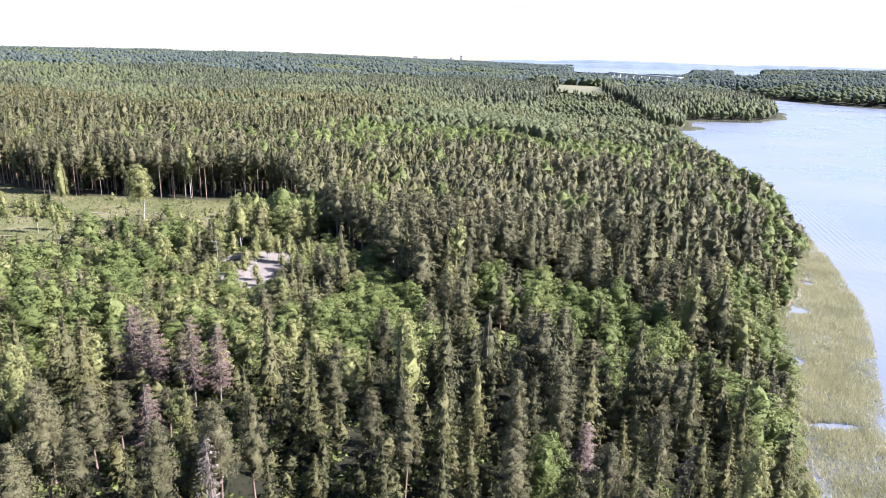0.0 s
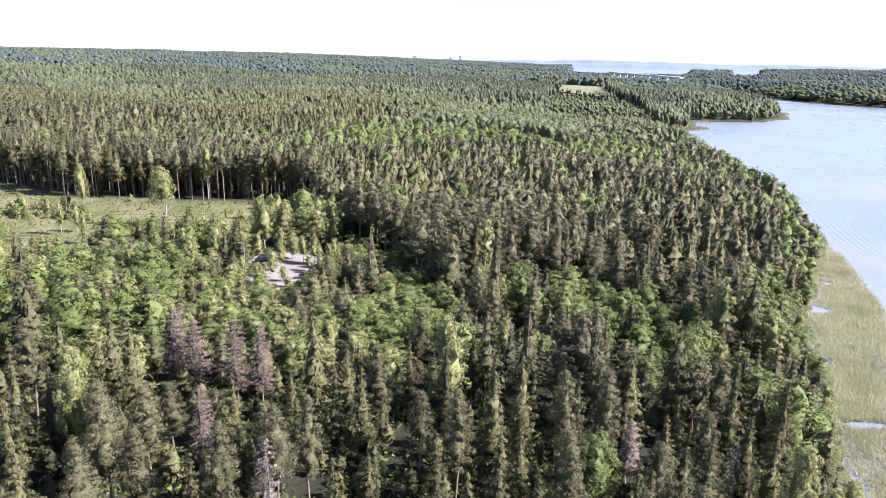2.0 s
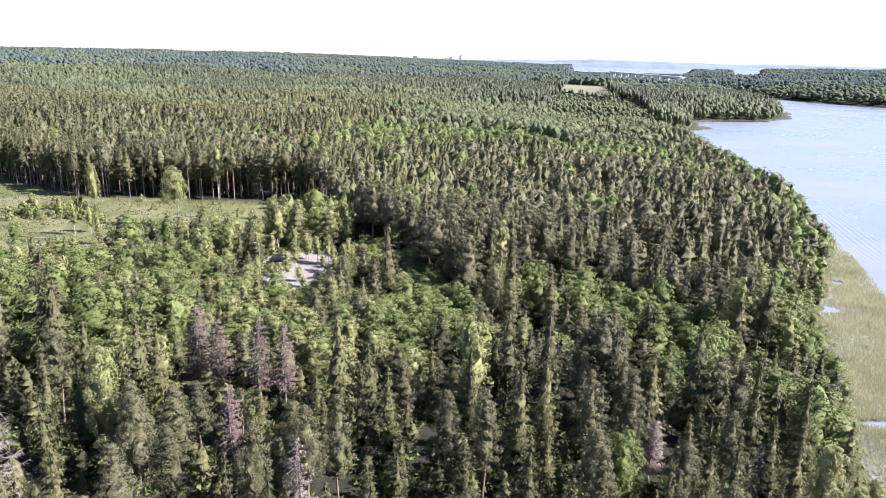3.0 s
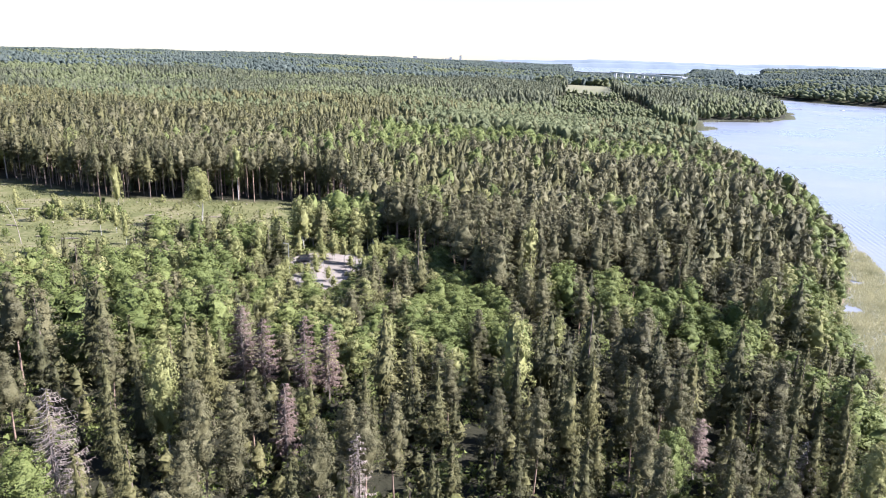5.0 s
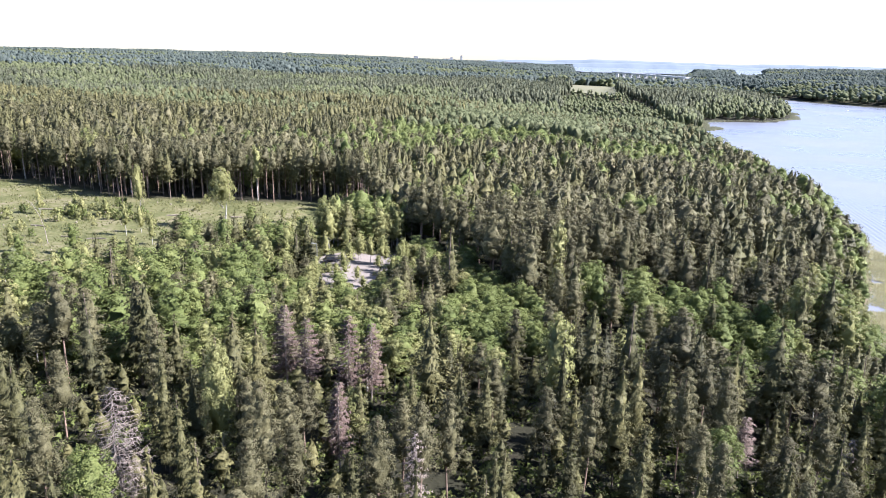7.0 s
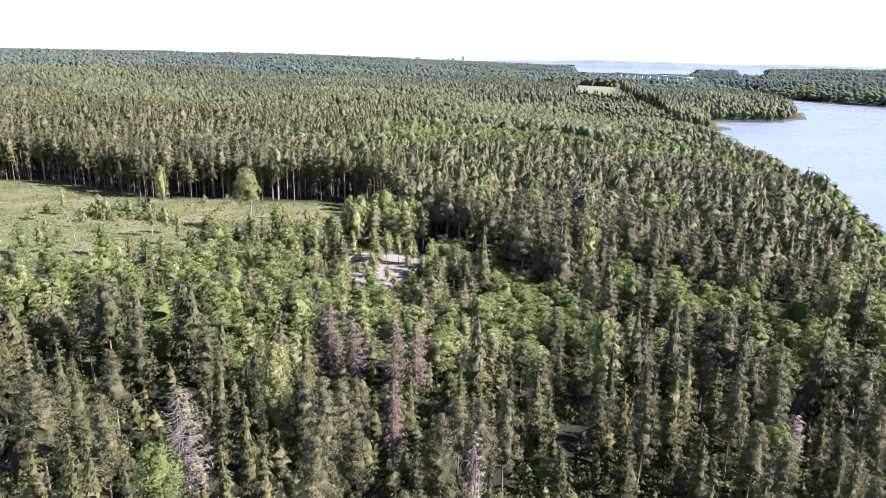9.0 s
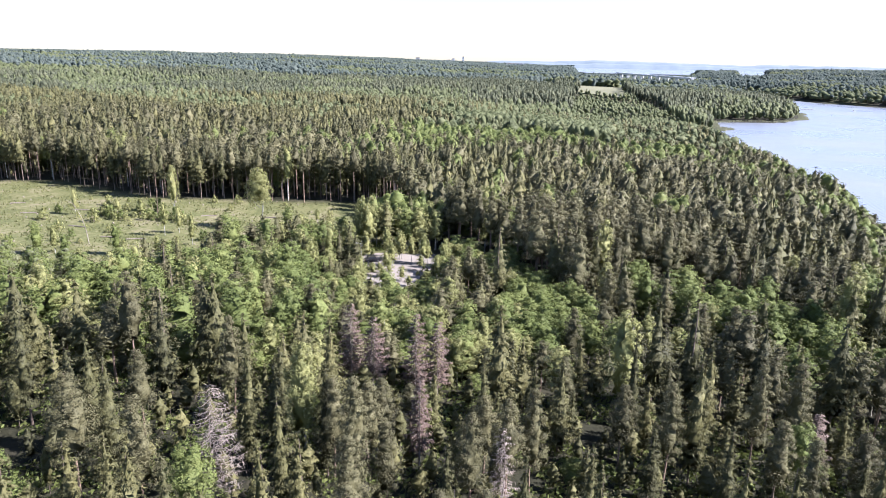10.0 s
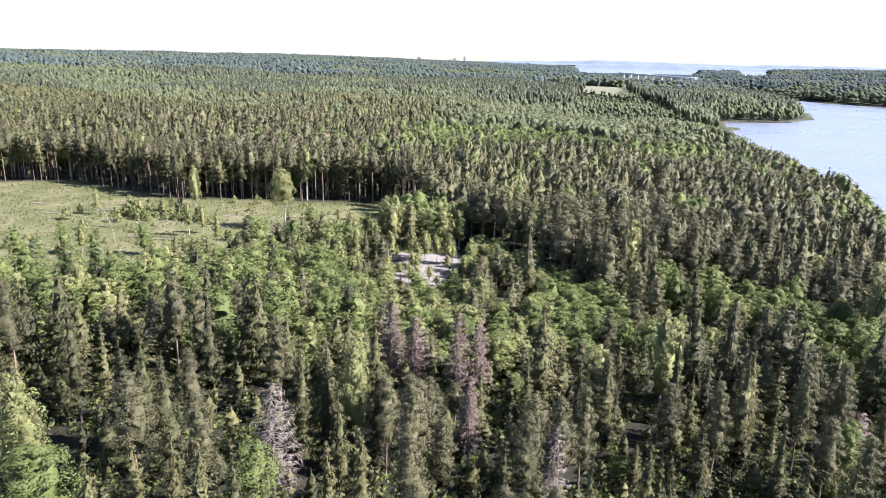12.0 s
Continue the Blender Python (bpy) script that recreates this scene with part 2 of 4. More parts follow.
def water_sheet(name, x0, x1, y0, y1, z, label):
    bm = bmesh.new()
    bmesh.ops.create_grid(bm, x_segments=24, y_segments=24, size=0.5)
    for v in bm.verts:
        v.co = (x0 + (v.co.x + 0.5) * (x1 - x0), y0 + (v.co.y + 0.5) * (y1 - y0), z)
    me = bpy.data.meshes.new(name)
    bm.to_mesh(me)
    bm.free()
    me.materials.append(M_WATER)
    return tagged(new(name, me), label, "lake", kind="structure")


water_sheet("water", 8, 1640, -640, 1640, 0.0, "pale blue lake water with wind streaks")
water_sheet("water_far", 520, 3000, 2900, 4880, FAR_LAKE_Z, "bright distant strip of lake water")

# hazy hills beyond the far water, the haze put into their base colour
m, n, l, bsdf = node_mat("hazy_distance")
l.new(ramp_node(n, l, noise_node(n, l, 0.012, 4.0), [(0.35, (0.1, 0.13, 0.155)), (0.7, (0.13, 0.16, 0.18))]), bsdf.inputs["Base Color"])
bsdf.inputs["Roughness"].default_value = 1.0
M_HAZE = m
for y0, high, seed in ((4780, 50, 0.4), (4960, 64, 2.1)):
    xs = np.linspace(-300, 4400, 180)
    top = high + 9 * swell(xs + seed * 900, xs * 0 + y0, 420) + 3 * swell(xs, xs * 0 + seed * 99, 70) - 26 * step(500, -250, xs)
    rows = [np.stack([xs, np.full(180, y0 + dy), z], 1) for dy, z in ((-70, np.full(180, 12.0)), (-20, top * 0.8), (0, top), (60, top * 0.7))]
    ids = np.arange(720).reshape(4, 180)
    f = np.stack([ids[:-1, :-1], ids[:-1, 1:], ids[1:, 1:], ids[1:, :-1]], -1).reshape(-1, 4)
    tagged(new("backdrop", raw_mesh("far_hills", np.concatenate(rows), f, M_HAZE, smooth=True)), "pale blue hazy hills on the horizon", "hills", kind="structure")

# ---- trees: makers ----
rng = np.random.default_rng(7)


def unit(a):
    return a / (np.linalg.norm(a, axis=-1, keepdims=True) + 1e-9)


def tube(path, radii, sides=6):
    """A tapered tube along a path, as triangles."""
    path, v, f = np.asarray(path, float), [], []
    for i, p in enumerate(path):
        d = unit(path[min(i + 1, len(path) - 1)] - path[max(i - 1, 0)])
        a = unit(np.cross(d, (0.3, 1, 0.2)))
        b = np.cross(d, a)
        for k in range(sides):
            w = 2 * math.pi * k / sides
            v.append(p + radii[i] * (math.cos(w) * a + math.sin(w) * b))
    for i in range(len(path) - 1):
        for k in range(sides):
            q, r = i * sides + k, i * sides + (k + 1) % sides
            f += [(q, r, r + sides), (q, r + sides, q + sides)]
    return np.array(v), np.array(f)


def join(bits):
    """Joins (verts, faces) or (verts, faces, normals) of several bits."""
    o, f = 0, []
    for b in bits:
        f.append(b[1] + o)
        o += len(b[0])
    out = [np.concatenate([b[0] for b in bits]), np.concatenate(f)]
    if len(bits[0]) > 2:
        out.append(np.concatenate([b[2] for b in bits]))
    return tuple(out)


def loose(tris, normals=None):
    """Separate triangles, (n, 3, 3), and their normals, (n, 3)."""
    t = np.asarray(tris, float).reshape(-1, 3)
    f = np.arange(len(t)).reshape(-1, 3)
    if normals is not None:
        q = t.reshape(-1, 3, 3)
        back = (np.cross(q[:, 1] - q[:, 0], q[:, 2] - q[:, 0]) * np.asarray(normals, float)).sum(1) < 0
        f[back] = f[back][:, ::-1]
    return (t, f) if normals is None else (t, f, np.repeat(unit(np.asarray(normals, float)), 3, 0))


def trunk_of(h, r, sides=6, bend=0.25, top=0.97, limbs=()):
    s = np.linspace(0, 1, 7)
    w = rng.normal(0, bend, 2)
    path = np.stack([w[0] * np.sin(s * 3), w[1] * np.sin(s * 2.4), s * h * top - 0.6 * (s == 0)], 1)
    bits = [tube(path, r * (1 - 0.9 * s) + 0.012, sides)]
    for p0, p1, rad in limbs:
        mid = (np.array(p0) + np.array(p1)) / 2 + (0, 0, 0.12 * rng.normal())
        bits.append(tube([p0, mid, p1], [rad, rad * 0.7, rad * 0.25], 3))
    return join(bits)


def flakes(p, nrm, along, length, width, loosen=0.35):
    """Small pointed sprays at p that lie roughly across nrm and point along; each is lit as the skin it belongs to."""
    face = unit(nrm + rng.normal(0, loosen, p.shape))
    a = unit(along - face * (along * face).sum(1, keepdims=True))
    b = np.cross(face, a)
    k = rng.uniform(0.6, 1.4, (len(p), 1))
    a, b = a * length * k, b * width * k * rng.uniform(0.7, 1.3, (len(p), 1))
    return loose(np.stack([p - a * 0.35 + b * 0.5, p - a * 0.35 - b * 0.5, p + a * 0.65], 1), unit(nrm) * 0.6 + face * 0.65)


def spruce_shape(v, full):
    """Spread by height: a pointed cone that has its full width at the share full below the top."""
    d = 1 - v
    return (0.04 + 0.96 * min(1, d / full) ** 0.78) * (1 - 0.35 * max(0, d - 0.8) / 0.2)


def spruce_crown(h, spread, whorls, boughs, sprays, base=0.1, ragged=0.3, size=0.6, slim=0.3, full=0.55):
    """Drooping boughs in whorls, each a fan of hanging sprays."""
    P, D, S, lat, lobe = [], [], [], [], rng.uniform(0, 6.28)
    for i in range(whorls):
        u = (i + 0.35) / whorls
        z0 = h * (1 - (1 - base) * u ** 0.97)
        reach = spread * spruce_shape(1 - u, full) * rng.uniform(0.84, 1.12)
        k = max(3, int(round(boughs * (0.45 + 0.55 * u))))
        for j in range(k):
            if u > 0.15 and rng.random() < 0.14:
                continue
            az = 2 * math.pi * (j + 0.5 * (i % 2) + rng.uniform(-0.35, 0.35)) / k
            L = reach * rng.uniform(1 - 1.3 * ragged, 1 + 0.7 * ragged) * (1 + 0.18 * math.sin(2 * az + lobe + 5 * u))
            d = np.array((math.cos(az), math.sin(az), 0.0))
            side = np.array((-d[1], d[0], 0.0))
            zb, sag = z0 + rng.uniform(-0.5, 0.5) * h / whorls, rng.uniform(0.3, 0.6)
            m = max(3, int(round(sprays * (0.3 + 0.7 * u))))
            t = 1 - 0.72 * rng.random(m) ** 1.3
            w = rng.uniform(-1, 1, m)
            off = w * (0.1 + 0.5 * L * (1.1 - t) + 0.12 * L)
            p = d * (L * t)[:, None] + side * off[:, None]
            p[:, 2] = zb + L * (-sag * t + 0.25 * t * t) - 0.25 * np.abs(off) - 0.1 * rng.random(m)
            P.append(p)
            D.append(np.repeat(d[None], m, 0))
            S.append(np.repeat(side[None], m, 0))
            lat.append(w)
    P, D, S, w = np.concatenate(P), np.concatenate(D), np.concatenate(S), np.concatenate(lat)[:, None]
    up = np.array((0, 0, 1.0))
    nrm = D * 0.7 + S * w * 0.45 + up * rng.uniform(0.15, 0.65, (len(P), 1))
    v = flakes(P, nrm, D * 0.8 + S * w * 0.8 - up * rng.uniform(0.1, 0.9, (len(P), 1)), size, size * slim, 0.5)
    n = 10 if size < 0.7 else 4
    top = rng.normal(0, 0.07, (n, 3)) + np.stack([np.zeros(n), np.zeros(n), h * np.linspace(0.95, 0.99, n)], 1)
    out = unit(rng.normal(size=(n, 3)) * (1, 1, 0.2))
    return join([v, flakes(top, out, out * 0.7 + up, 0.5, 0.22, 0.2)])


def tufts(centres, radii, count, size, flat=0.6, lift=0.5, shell=0.8, slim=1.0, hang=0.0):
    """Rounded clumps of small leafy sprays round the centres; each spray is lit as the clump's skin."""
    c = np.repeat(np.asarray(centres, float), count, 0)
    r = np.repeat(np.asarray(radii, float), count)[:, None]
    out = c * (1, 1, 0)
    out = out / (np.linalg.norm(out, axis=1)[:, None] + 0.4)
    d = unit(rng.normal(size=c.shape) + out * 0.55 + (0, 0, 0.45 - 0.3 * lift))
    p = c + d * r * rng.uniform(shell, 1.12, (len(c), 1)) * (1, 1, flat)
    nrm = unit(d * 0.75 + out * 0.4 + (0, 0, 0.12))
    return flakes(p, nrm, rng.normal(size=c.shape) + d * 0.3 - np.array((0, 0, hang)), size * 1.5, size * 1.35 * slim, 0.4)


def clump_centres(h, base, spread, count, shape):
    """Bough ends over a crown from base to the top; shape gives the spread by height."""
    out, rad = [], []
    for i in range(count):
        u = ((i + rng.random()) / count) ** 0.9
        az = i * 2.4 + rng.uniform(-0.5, 0.5)
        q = spread * shape(u) * rng.uniform(0.55, 0.95)
        out.append((q * math.cos(az), q * math.sin(az), h * (base + (1 - base) * u) - 0.5))
        rad.append(spread * rng.uniform(0.24, 0.4) * (0.5 + 0.55 * shape(u)))
    return np.array(out), np.array(rad)


def pine_shape(u):
    return (1 - u ** 1.5) ** 0.8 * (0.55 + 0.45 * min(1, u * 3.5)) + 0.03


def round_shape(u):
    return (math.sin(math.pi * min(1, 0.2 + 0.78 * u)) + 0.04) ** 0.6


def crown_body(kind, h, spread, base, rings, segs, rough=0.3, top=0.97, soft=0.5, full=0.55):
    """The closed, lobed body of a crown: the mass of leaves behind the outer tufts."""
    lobes, phase = int(rng.integers(2, 5)), rng.uniform(0, 6.28)
    v = []
    for i in range(rings):
        u = (i + 0.15) / rings
        z = h * (base + (top - base) * u)
        if kind == "spruce":
            q = spread * spruce_shape(u, full) * (1.12 if i % 2 == 0 else 0.8)
            z -= 0.5 if i % 2 == 0 else 0.0
        else:
            q = spread * (pine_shape(u) if kind == "pine" else round_shape(u))
        for k in range(segs):
            a = 2 * math.pi * (k + 0.5 * (i % 2)) / segs
            s = 1 + rng.uniform(-rough, rough) + (0 if kind == "spruce" else 0.2 * math.sin(lobes * a + phase + 5 * u) + 0.12 * math.sin(9 * u + phase * 2 + a))
            v.append((q * s * math.cos(a), q * s * math.sin(a), z + rng.uniform(-1, 1) * rough * h * 0.05))
    v += [(0, 0, h * top), (0, 0, h * base + 0.4)]
    f = []
    for i in range(rings - 1):
        for k in range(segs):
            a, b = i * segs + k, i * segs + (k + 1) % segs
            c, d = a + segs, b + segs
            f += [(a, b, c), (b, d, c)] if i % 2 else [(a, b, d), (a, d, c)]
    o = (rings - 1) * segs
    f += [(o + k, o + (k + 1) % segs, len(v) - 2) for k in range(segs)] + [((k + 1) % segs, k, len(v) - 1) for k in range(segs)]
    v, f = np.array(v), np.array(f)
    t = v[f]
    face = np.cross(t[:, 1] - t[:, 0], t[:, 2] - t[:, 0])
    out = t.mean(1) - np.array((0, 0, h * (base + 0.35 * (top - base))))
    face = face * np.sign((face * out).sum(1, keepdims=True) + 1e-6)
    nrm = np.zeros_like(v)
    for k in range(3):
        np.add.at(nrm, f[:, k], face)
    return v, f, unit(unit(nrm) + rng.normal(0, soft * 0.5, nrm.shape))


def clump_crown(kind, h, spread, clumps, leaves, size, base):
    shape = pine_shape if kind == "pine" else round_shape
    c, r = clump_centres(h * 0.98, base, spread, clumps, shape)
    drop = {"pine": 0.25, "birch": 1.3, "leafy": 0.9}[kind]
    limbs = [((0, 0, max(1, z - drop * math.hypot(x, y))), (x * 0.85, y * 0.85, z), 0.06) for x, y, z in c[::3]]
    flat, lift, slim, hang = {"pine": (0.62, 0.5, 0.42, 0.0), "birch": (1.2, 0.8, 0.6, 0.9), "leafy": (0.85, 0.3, 0.8, 0.2)}[kind]
    body = crown_body(kind, h * 0.95, spread * 0.5, base + 0.03, 9, 9, 0.25, 0.97, 0.4)
    return tufts(c, r * 1.08, leaves, size, flat, lift, 0.78, slim, hang), body, limbs


def tree_maker(kind, tier, low=None):
    """Trunk mesh and crown mesh of a tree 20 m high. Tiers: 0 nearest, 1 further off."""
    h, base = 20.0, {"spruce": (0.07, 0.2), "pine": (0.3, 0.46), "birch": (0.2, 0.34), "leafy": (0.12, 0.22)}[kind]
    base = rng.uniform(*base) if low is None else low
    bark, leaf = {"spruce": (M_BARK, M_SPRUCE), "pine": (M_PINEBARK, M_PINE), "birch": (M_BIRCHBARK, M_BIRCH), "leafy": (M_BARK, M_LEAF)}[kind]
    if kind == "spruce":
        spread = rng.uniform(2.6, 3.5)
        full = rng.uniform(0.65, 1.0) if tier == 0 else rng.uniform(0.4, 0.65)
        crown = spruce_crown(h, spread, (16, 15)[tier], (9, 7)[tier], (70, 25)[tier], base, rng.uniform(0.3, 0.48), (0.42, 0.62)[tier], (0.3, 0.36)[tier], full)
        body = crown_body(kind, h * 0.95, spread * 0.4, base + 0.04, 14, 8, 0.3, 0.97, 0.3, full)
        trunk = trunk_of(h, 0.2)
    else:
        spread = {"pine": rng.uniform(2.7, 3.5), "birch": rng.uniform(2.1, 2.7), "leafy": rng.uniform(3.2, 4.0)}[kind]
        crown, body, limbs = clump_crown(kind, h, spread, (40, 26)[tier], (150, 72)[tier], (0.18, 0.26)[tier] * (1.1 if kind == "leafy" else 1.0), base)
        trunk = trunk_of(h, 0.16 if kind == "birch" else 0.2, 6, 0.35, 0.95, limbs)
    both = join([crown, body])
    me = raw_mesh(kind + "_crown", both[0], both[1], leaf, normals=both[2])
    return raw_mesh(kind + "_trunk", *trunk, bark), me


KINDS = ("spruce", "pine", "birch", "leafy")
LABEL = {"spruce": "tall dark green spruce with drooping boughs", "pine": "olive green pine with clumped crown and bare trunk",
         "birch": "yellow-green birch with pale trunk and hanging twigs", "leafy": "bright green broad-leaved tree with rounded crown"}
CATEGORY = {"spruce": "spruce tree", "pine": "pine tree", "birch": "birch tree", "leafy": "leafy tree"}
NAME = {"spruce": "spruce_tree", "pine": "pine_tree", "birch": "birch_tree", "leafy": "leafy_tree"}
SHAPES = {(k, t): [tree_maker(k, t) for _ in range(5)] for k in KINDS for t in (0, 1)}
counted = {k: 0 for k in KINDS}


def plant(kind, tier, x, y, h, wide=1.0, label="", lean=0.0, form=None):
    trunk, crown = form or SHAPES[kind, tier][int(rng.integers(5))]
    ob = new(NAME[kind])
    s = h / 20.0
    wide = wide * (max(20.0 / h, 1.0)) ** 0.6
    ob.matrix_world = pose(x, y, gz(x, y), lean, lean * 0.6, float(rng.uniform(0, 360))) @ Matrix.Diagonal((s * wide, s * wide, s, 1))
    part("trunk", trunk, ob)
    part("crown", crown, ob)
    tagged(ob, label or LABEL[kind], CATEGORY[kind], kind + " trees of the wood")
    counted[kind] += 1
    return ob


# ---- where what grows ----
PINE_STAND = [(-43, 212), (-20, 189), (6, 203), (30, 182), (22, 168), (2, 165), (-14, 160), (-24, 172), (-38, 188)]
CLUMP = [(-28, 135), (-22, 156), (-11, 156), (-4, 138), (-8, 121), (-24, 120)]
LEFT_LEAFY = [(-143, 130), (-113, 138), (-88, 153), (-67, 149), (-60, 113), (-72, 112), (-96, 119), (-124, 119)]
RIGHT_LEAFY = [(2, 163), (18, 166), (37, 160), (52, 138), (54, 118), (33, 122), (20, 133), (4, 147)]
YOUNG_BIRCH = [(-73, 217), (-56, 238), (-37, 208), (-39, 185), (-50, 180), (-64, 183)]
BAND = [(-60, 134), (-33, 134), (-20, 123), (-15, 113), (-32, 111), (-58, 117)]
BIRCH_STAND = [(-70, 560), (-32, 505), (15, 468), (62, 440), (92, 520), (60, 590), (-20, 600)]
STRIP = [(-50, 512), (-5, 455), (58, 405), (64, 436), (15, 464), (-34, 500)]
MIDLOW = [(-66, 101), (-30, 100), (-14, 109), (20, 112), (58, 104), (66, 130), (40, 142), (10, 142), (-8, 144), (-30, 150), (-60, 130)]
LEA_FRONT = [(90, 690), (205, 690), (225, 920), (150, 1010), (110, 900)]
SUNNY = [(-44, 158), (-15, 156), (-18, 180), (-36, 192), (-44, 184)]
LANE = [(-53, 166), (-40, 168), (-41, 148), (-50, 148)]
SCREEN = [(-72, 172), (-74, 135), (-40, 132), (-33, 168), (-45, 158), (-60, 165)]


def blotch(x, y, size, seed):
    u, v = x / size + seed, y / size - seed * 1.7
    return np.sin(u * 2.1 + np.sin(v * 1.7 + seed)) * np.sin(v * 2.3 + np.sin(u * 1.3)) + 0.4 * np.sin(u * 5.3 + v * 3.1) * np.sin(v * 4.7 - u * 2.2)


def edge_zone(x, y):
    """The strip of tall wood along the clearing's far side."""
    return (gap(FIELD, x, y) < 15) & (y > 228) & (x < -50)


def growth(x, y):
    """The kind (index into KINDS) and height of the tree that grows at each place, with a random part."""
    g, q = rng.random(len(x)), rng.random(len(x))
    shore = gap(LAKE, x, y)
    w = np.zeros((len(x), 4))
    b1, b2 = blotch(x, y, 60, 1.0), blotch(x, y, 95, 4.0)
    w[:, 0] = 0.58 + 0.25 * b1
    w[:, 1] = 0.30 - 0.2 * b1
    w[:, 2] = np.clip(0.07 + 0.3 * b2, 0.02, 1)
    w[:, 3] = np.clip(0.03 + 0.3 * (b2 - 0.25), 0.0, 1)
    h = 14.5 + 8.0 * q ** 0.8 + 1.5 * b2
    front = y < 106
    w[front] *= (1.0, 1.1, 0.9, 0.9)
    far = y > 330
    b3 = blotch(x, y, 150, 7.0) + 0.6 * blotch(x, y, 420, 2.0)
    w[far, 0] = np.clip(0.5 + 1.2 * b3[far], 0.04, 2)
    w[far, 1] = np.clip(0.35 - 0.3 * b1[far], 0.03, 1)
    w[far, 2] = np.clip(0.08 - 0.85 * b3[far], 0.01, 1)
    w[far, 3] = np.clip(0.06 - 0.9 * (b3[far] + 0.2), 0.0, 0.9)
    h[far] = (14.5 + 6 * q + 3.5 * b3)[far] * (1 - 0.1 * step(1000, 1800, y[far]))
    w[far & (np.abs(x - 20) < 90) & (y > 540) & (y < 740), 2:] += (0.5, 0.9)
    slope = (x > 22 + 0.1 * (y - 150)) & (y > 150) & (y < 480)
    w[slope] *= (1.0, 1.5, 0.5, 0.4)
    h[slope] -= 2.0
    mid = (y > 205) & ~far
    b5 = blotch(x, y, 26, 9.0)
    h[mid] = (15.5 + 5.0 * q + 2.0 * b5 - 2.0 * slope)[mid]
    w[mid, 1] *= 1.7
    w[mid, 2] = np.clip(0.04 - 0.25 * b5, 0.02, 1)[mid]
    w[mid, 3] = np.clip(0.01 - 0.3 * (b5 + 0.4), 0.0, 1)[mid]
    near_shore = (shore < 16) & (shore > 0)
    w[near_shore, 3] += 0.7
    w[near_shore, 2] += 0.7
    h = np.where(near_shore, h * np.where(y > 300, 0.75 + 0.015 * np.clip(shore, 0, 16), 0.38 + 0.035 * np.clip(shore, 0, 16)), h)
    for poly, mixw, lo, hi in ((MIDLOW, (1.0, 0.25, 0.22, 0.16), 8, 13), (LOW, (0.65, 0.25, 0.3, 0.35), 5.5, 13), (PINE_STAND, (0.12, 1.4, 0.0, 0.0), 19, 23), (CLUMP, (0.0, 0.0, 0.05, 1.2), 8, 11), (LEFT_LEAFY, (0.25, 0.1, 0.3, 0.8), 8, 16),
                               (RIGHT_LEAFY, (0.1, 0.22, 0.12, 1.0), 7.5, 14), (YOUNG_BIRCH, (0.04, 0.05, 1.2, 0.1), 10, 16), (BAND, (0.3, 0.05, 0.5, 0.5), 6.5, 10), (SCREEN, (0.25, 0.05, 0.5, 0.3), 4.5, 7.5), (SUNNY, (0.15, 0.0, 0.6, 0.5), 6, 9), (LEA_FRONT, (0.1, 0.0, 0.4, 0.8), 5, 8), (BIRCH_STAND, (0.03, 0.03, 1.0, 0.5), 17, 21), (STRIP, (0.3, 0.0, 0.5, 0.5), 4, 7), (LANE, (0.2, 0.0, 0.5, 0.5), 2, 3.8)):
        k = inside(poly, x, y)
        w[k] = mixw
        h[k] = (lo + (hi - lo) * q)[k]
    edge = edge_zone(x, y)
    w[edge] = (0.6, 0.8, 0.06, 0.0)
    h[edge] = 18.5 + 4.5 * q[edge]
    w = np.clip(w, 0, None)
    w /= w.sum(1)[:, None]
    kind = (g[:, None] > np.cumsum(w, 1)).sum(1)
    return np.clip(kind, 0, 3), h


def scatter(x0, x1, y0, y1, pitch):
    """A jittered grid of places on wooded land within the view's fan."""
    xs, ys = np.arange(x0, x1, pitch), np.arange(y0, y1, pitch)
    X, Y = np.meshgrid(xs, ys)
    X = X + (np.arange(len(ys)) % 2)[:, None] * pitch / 2
    X, Y = (a.ravel() + rng.uniform(-0.42, 0.42, a.size) * pitch for a in (X, Y))
    keep = (X < 45 + 0.70 * Y) & (X > -62 - 0.70 * Y) & (gap(LAKE, X, Y) > 1.5)
    keep &= ~inside(FIELD, X, Y) & ~(gap(LOT, X, Y) < 3) & ~inside(FAR_MEADOW, X, Y)
    far_water = (X > 0.165 * Y) & (X < 0.6 * Y) & (Y > 2880) & (Y < 5000)
    far_water |= np.hypot((X - 470 + 0.07 * (Y - 1820)) / 55, (Y - 1810) / 300) < 1
    return X[keep & ~far_water], Y[keep & ~far_water]

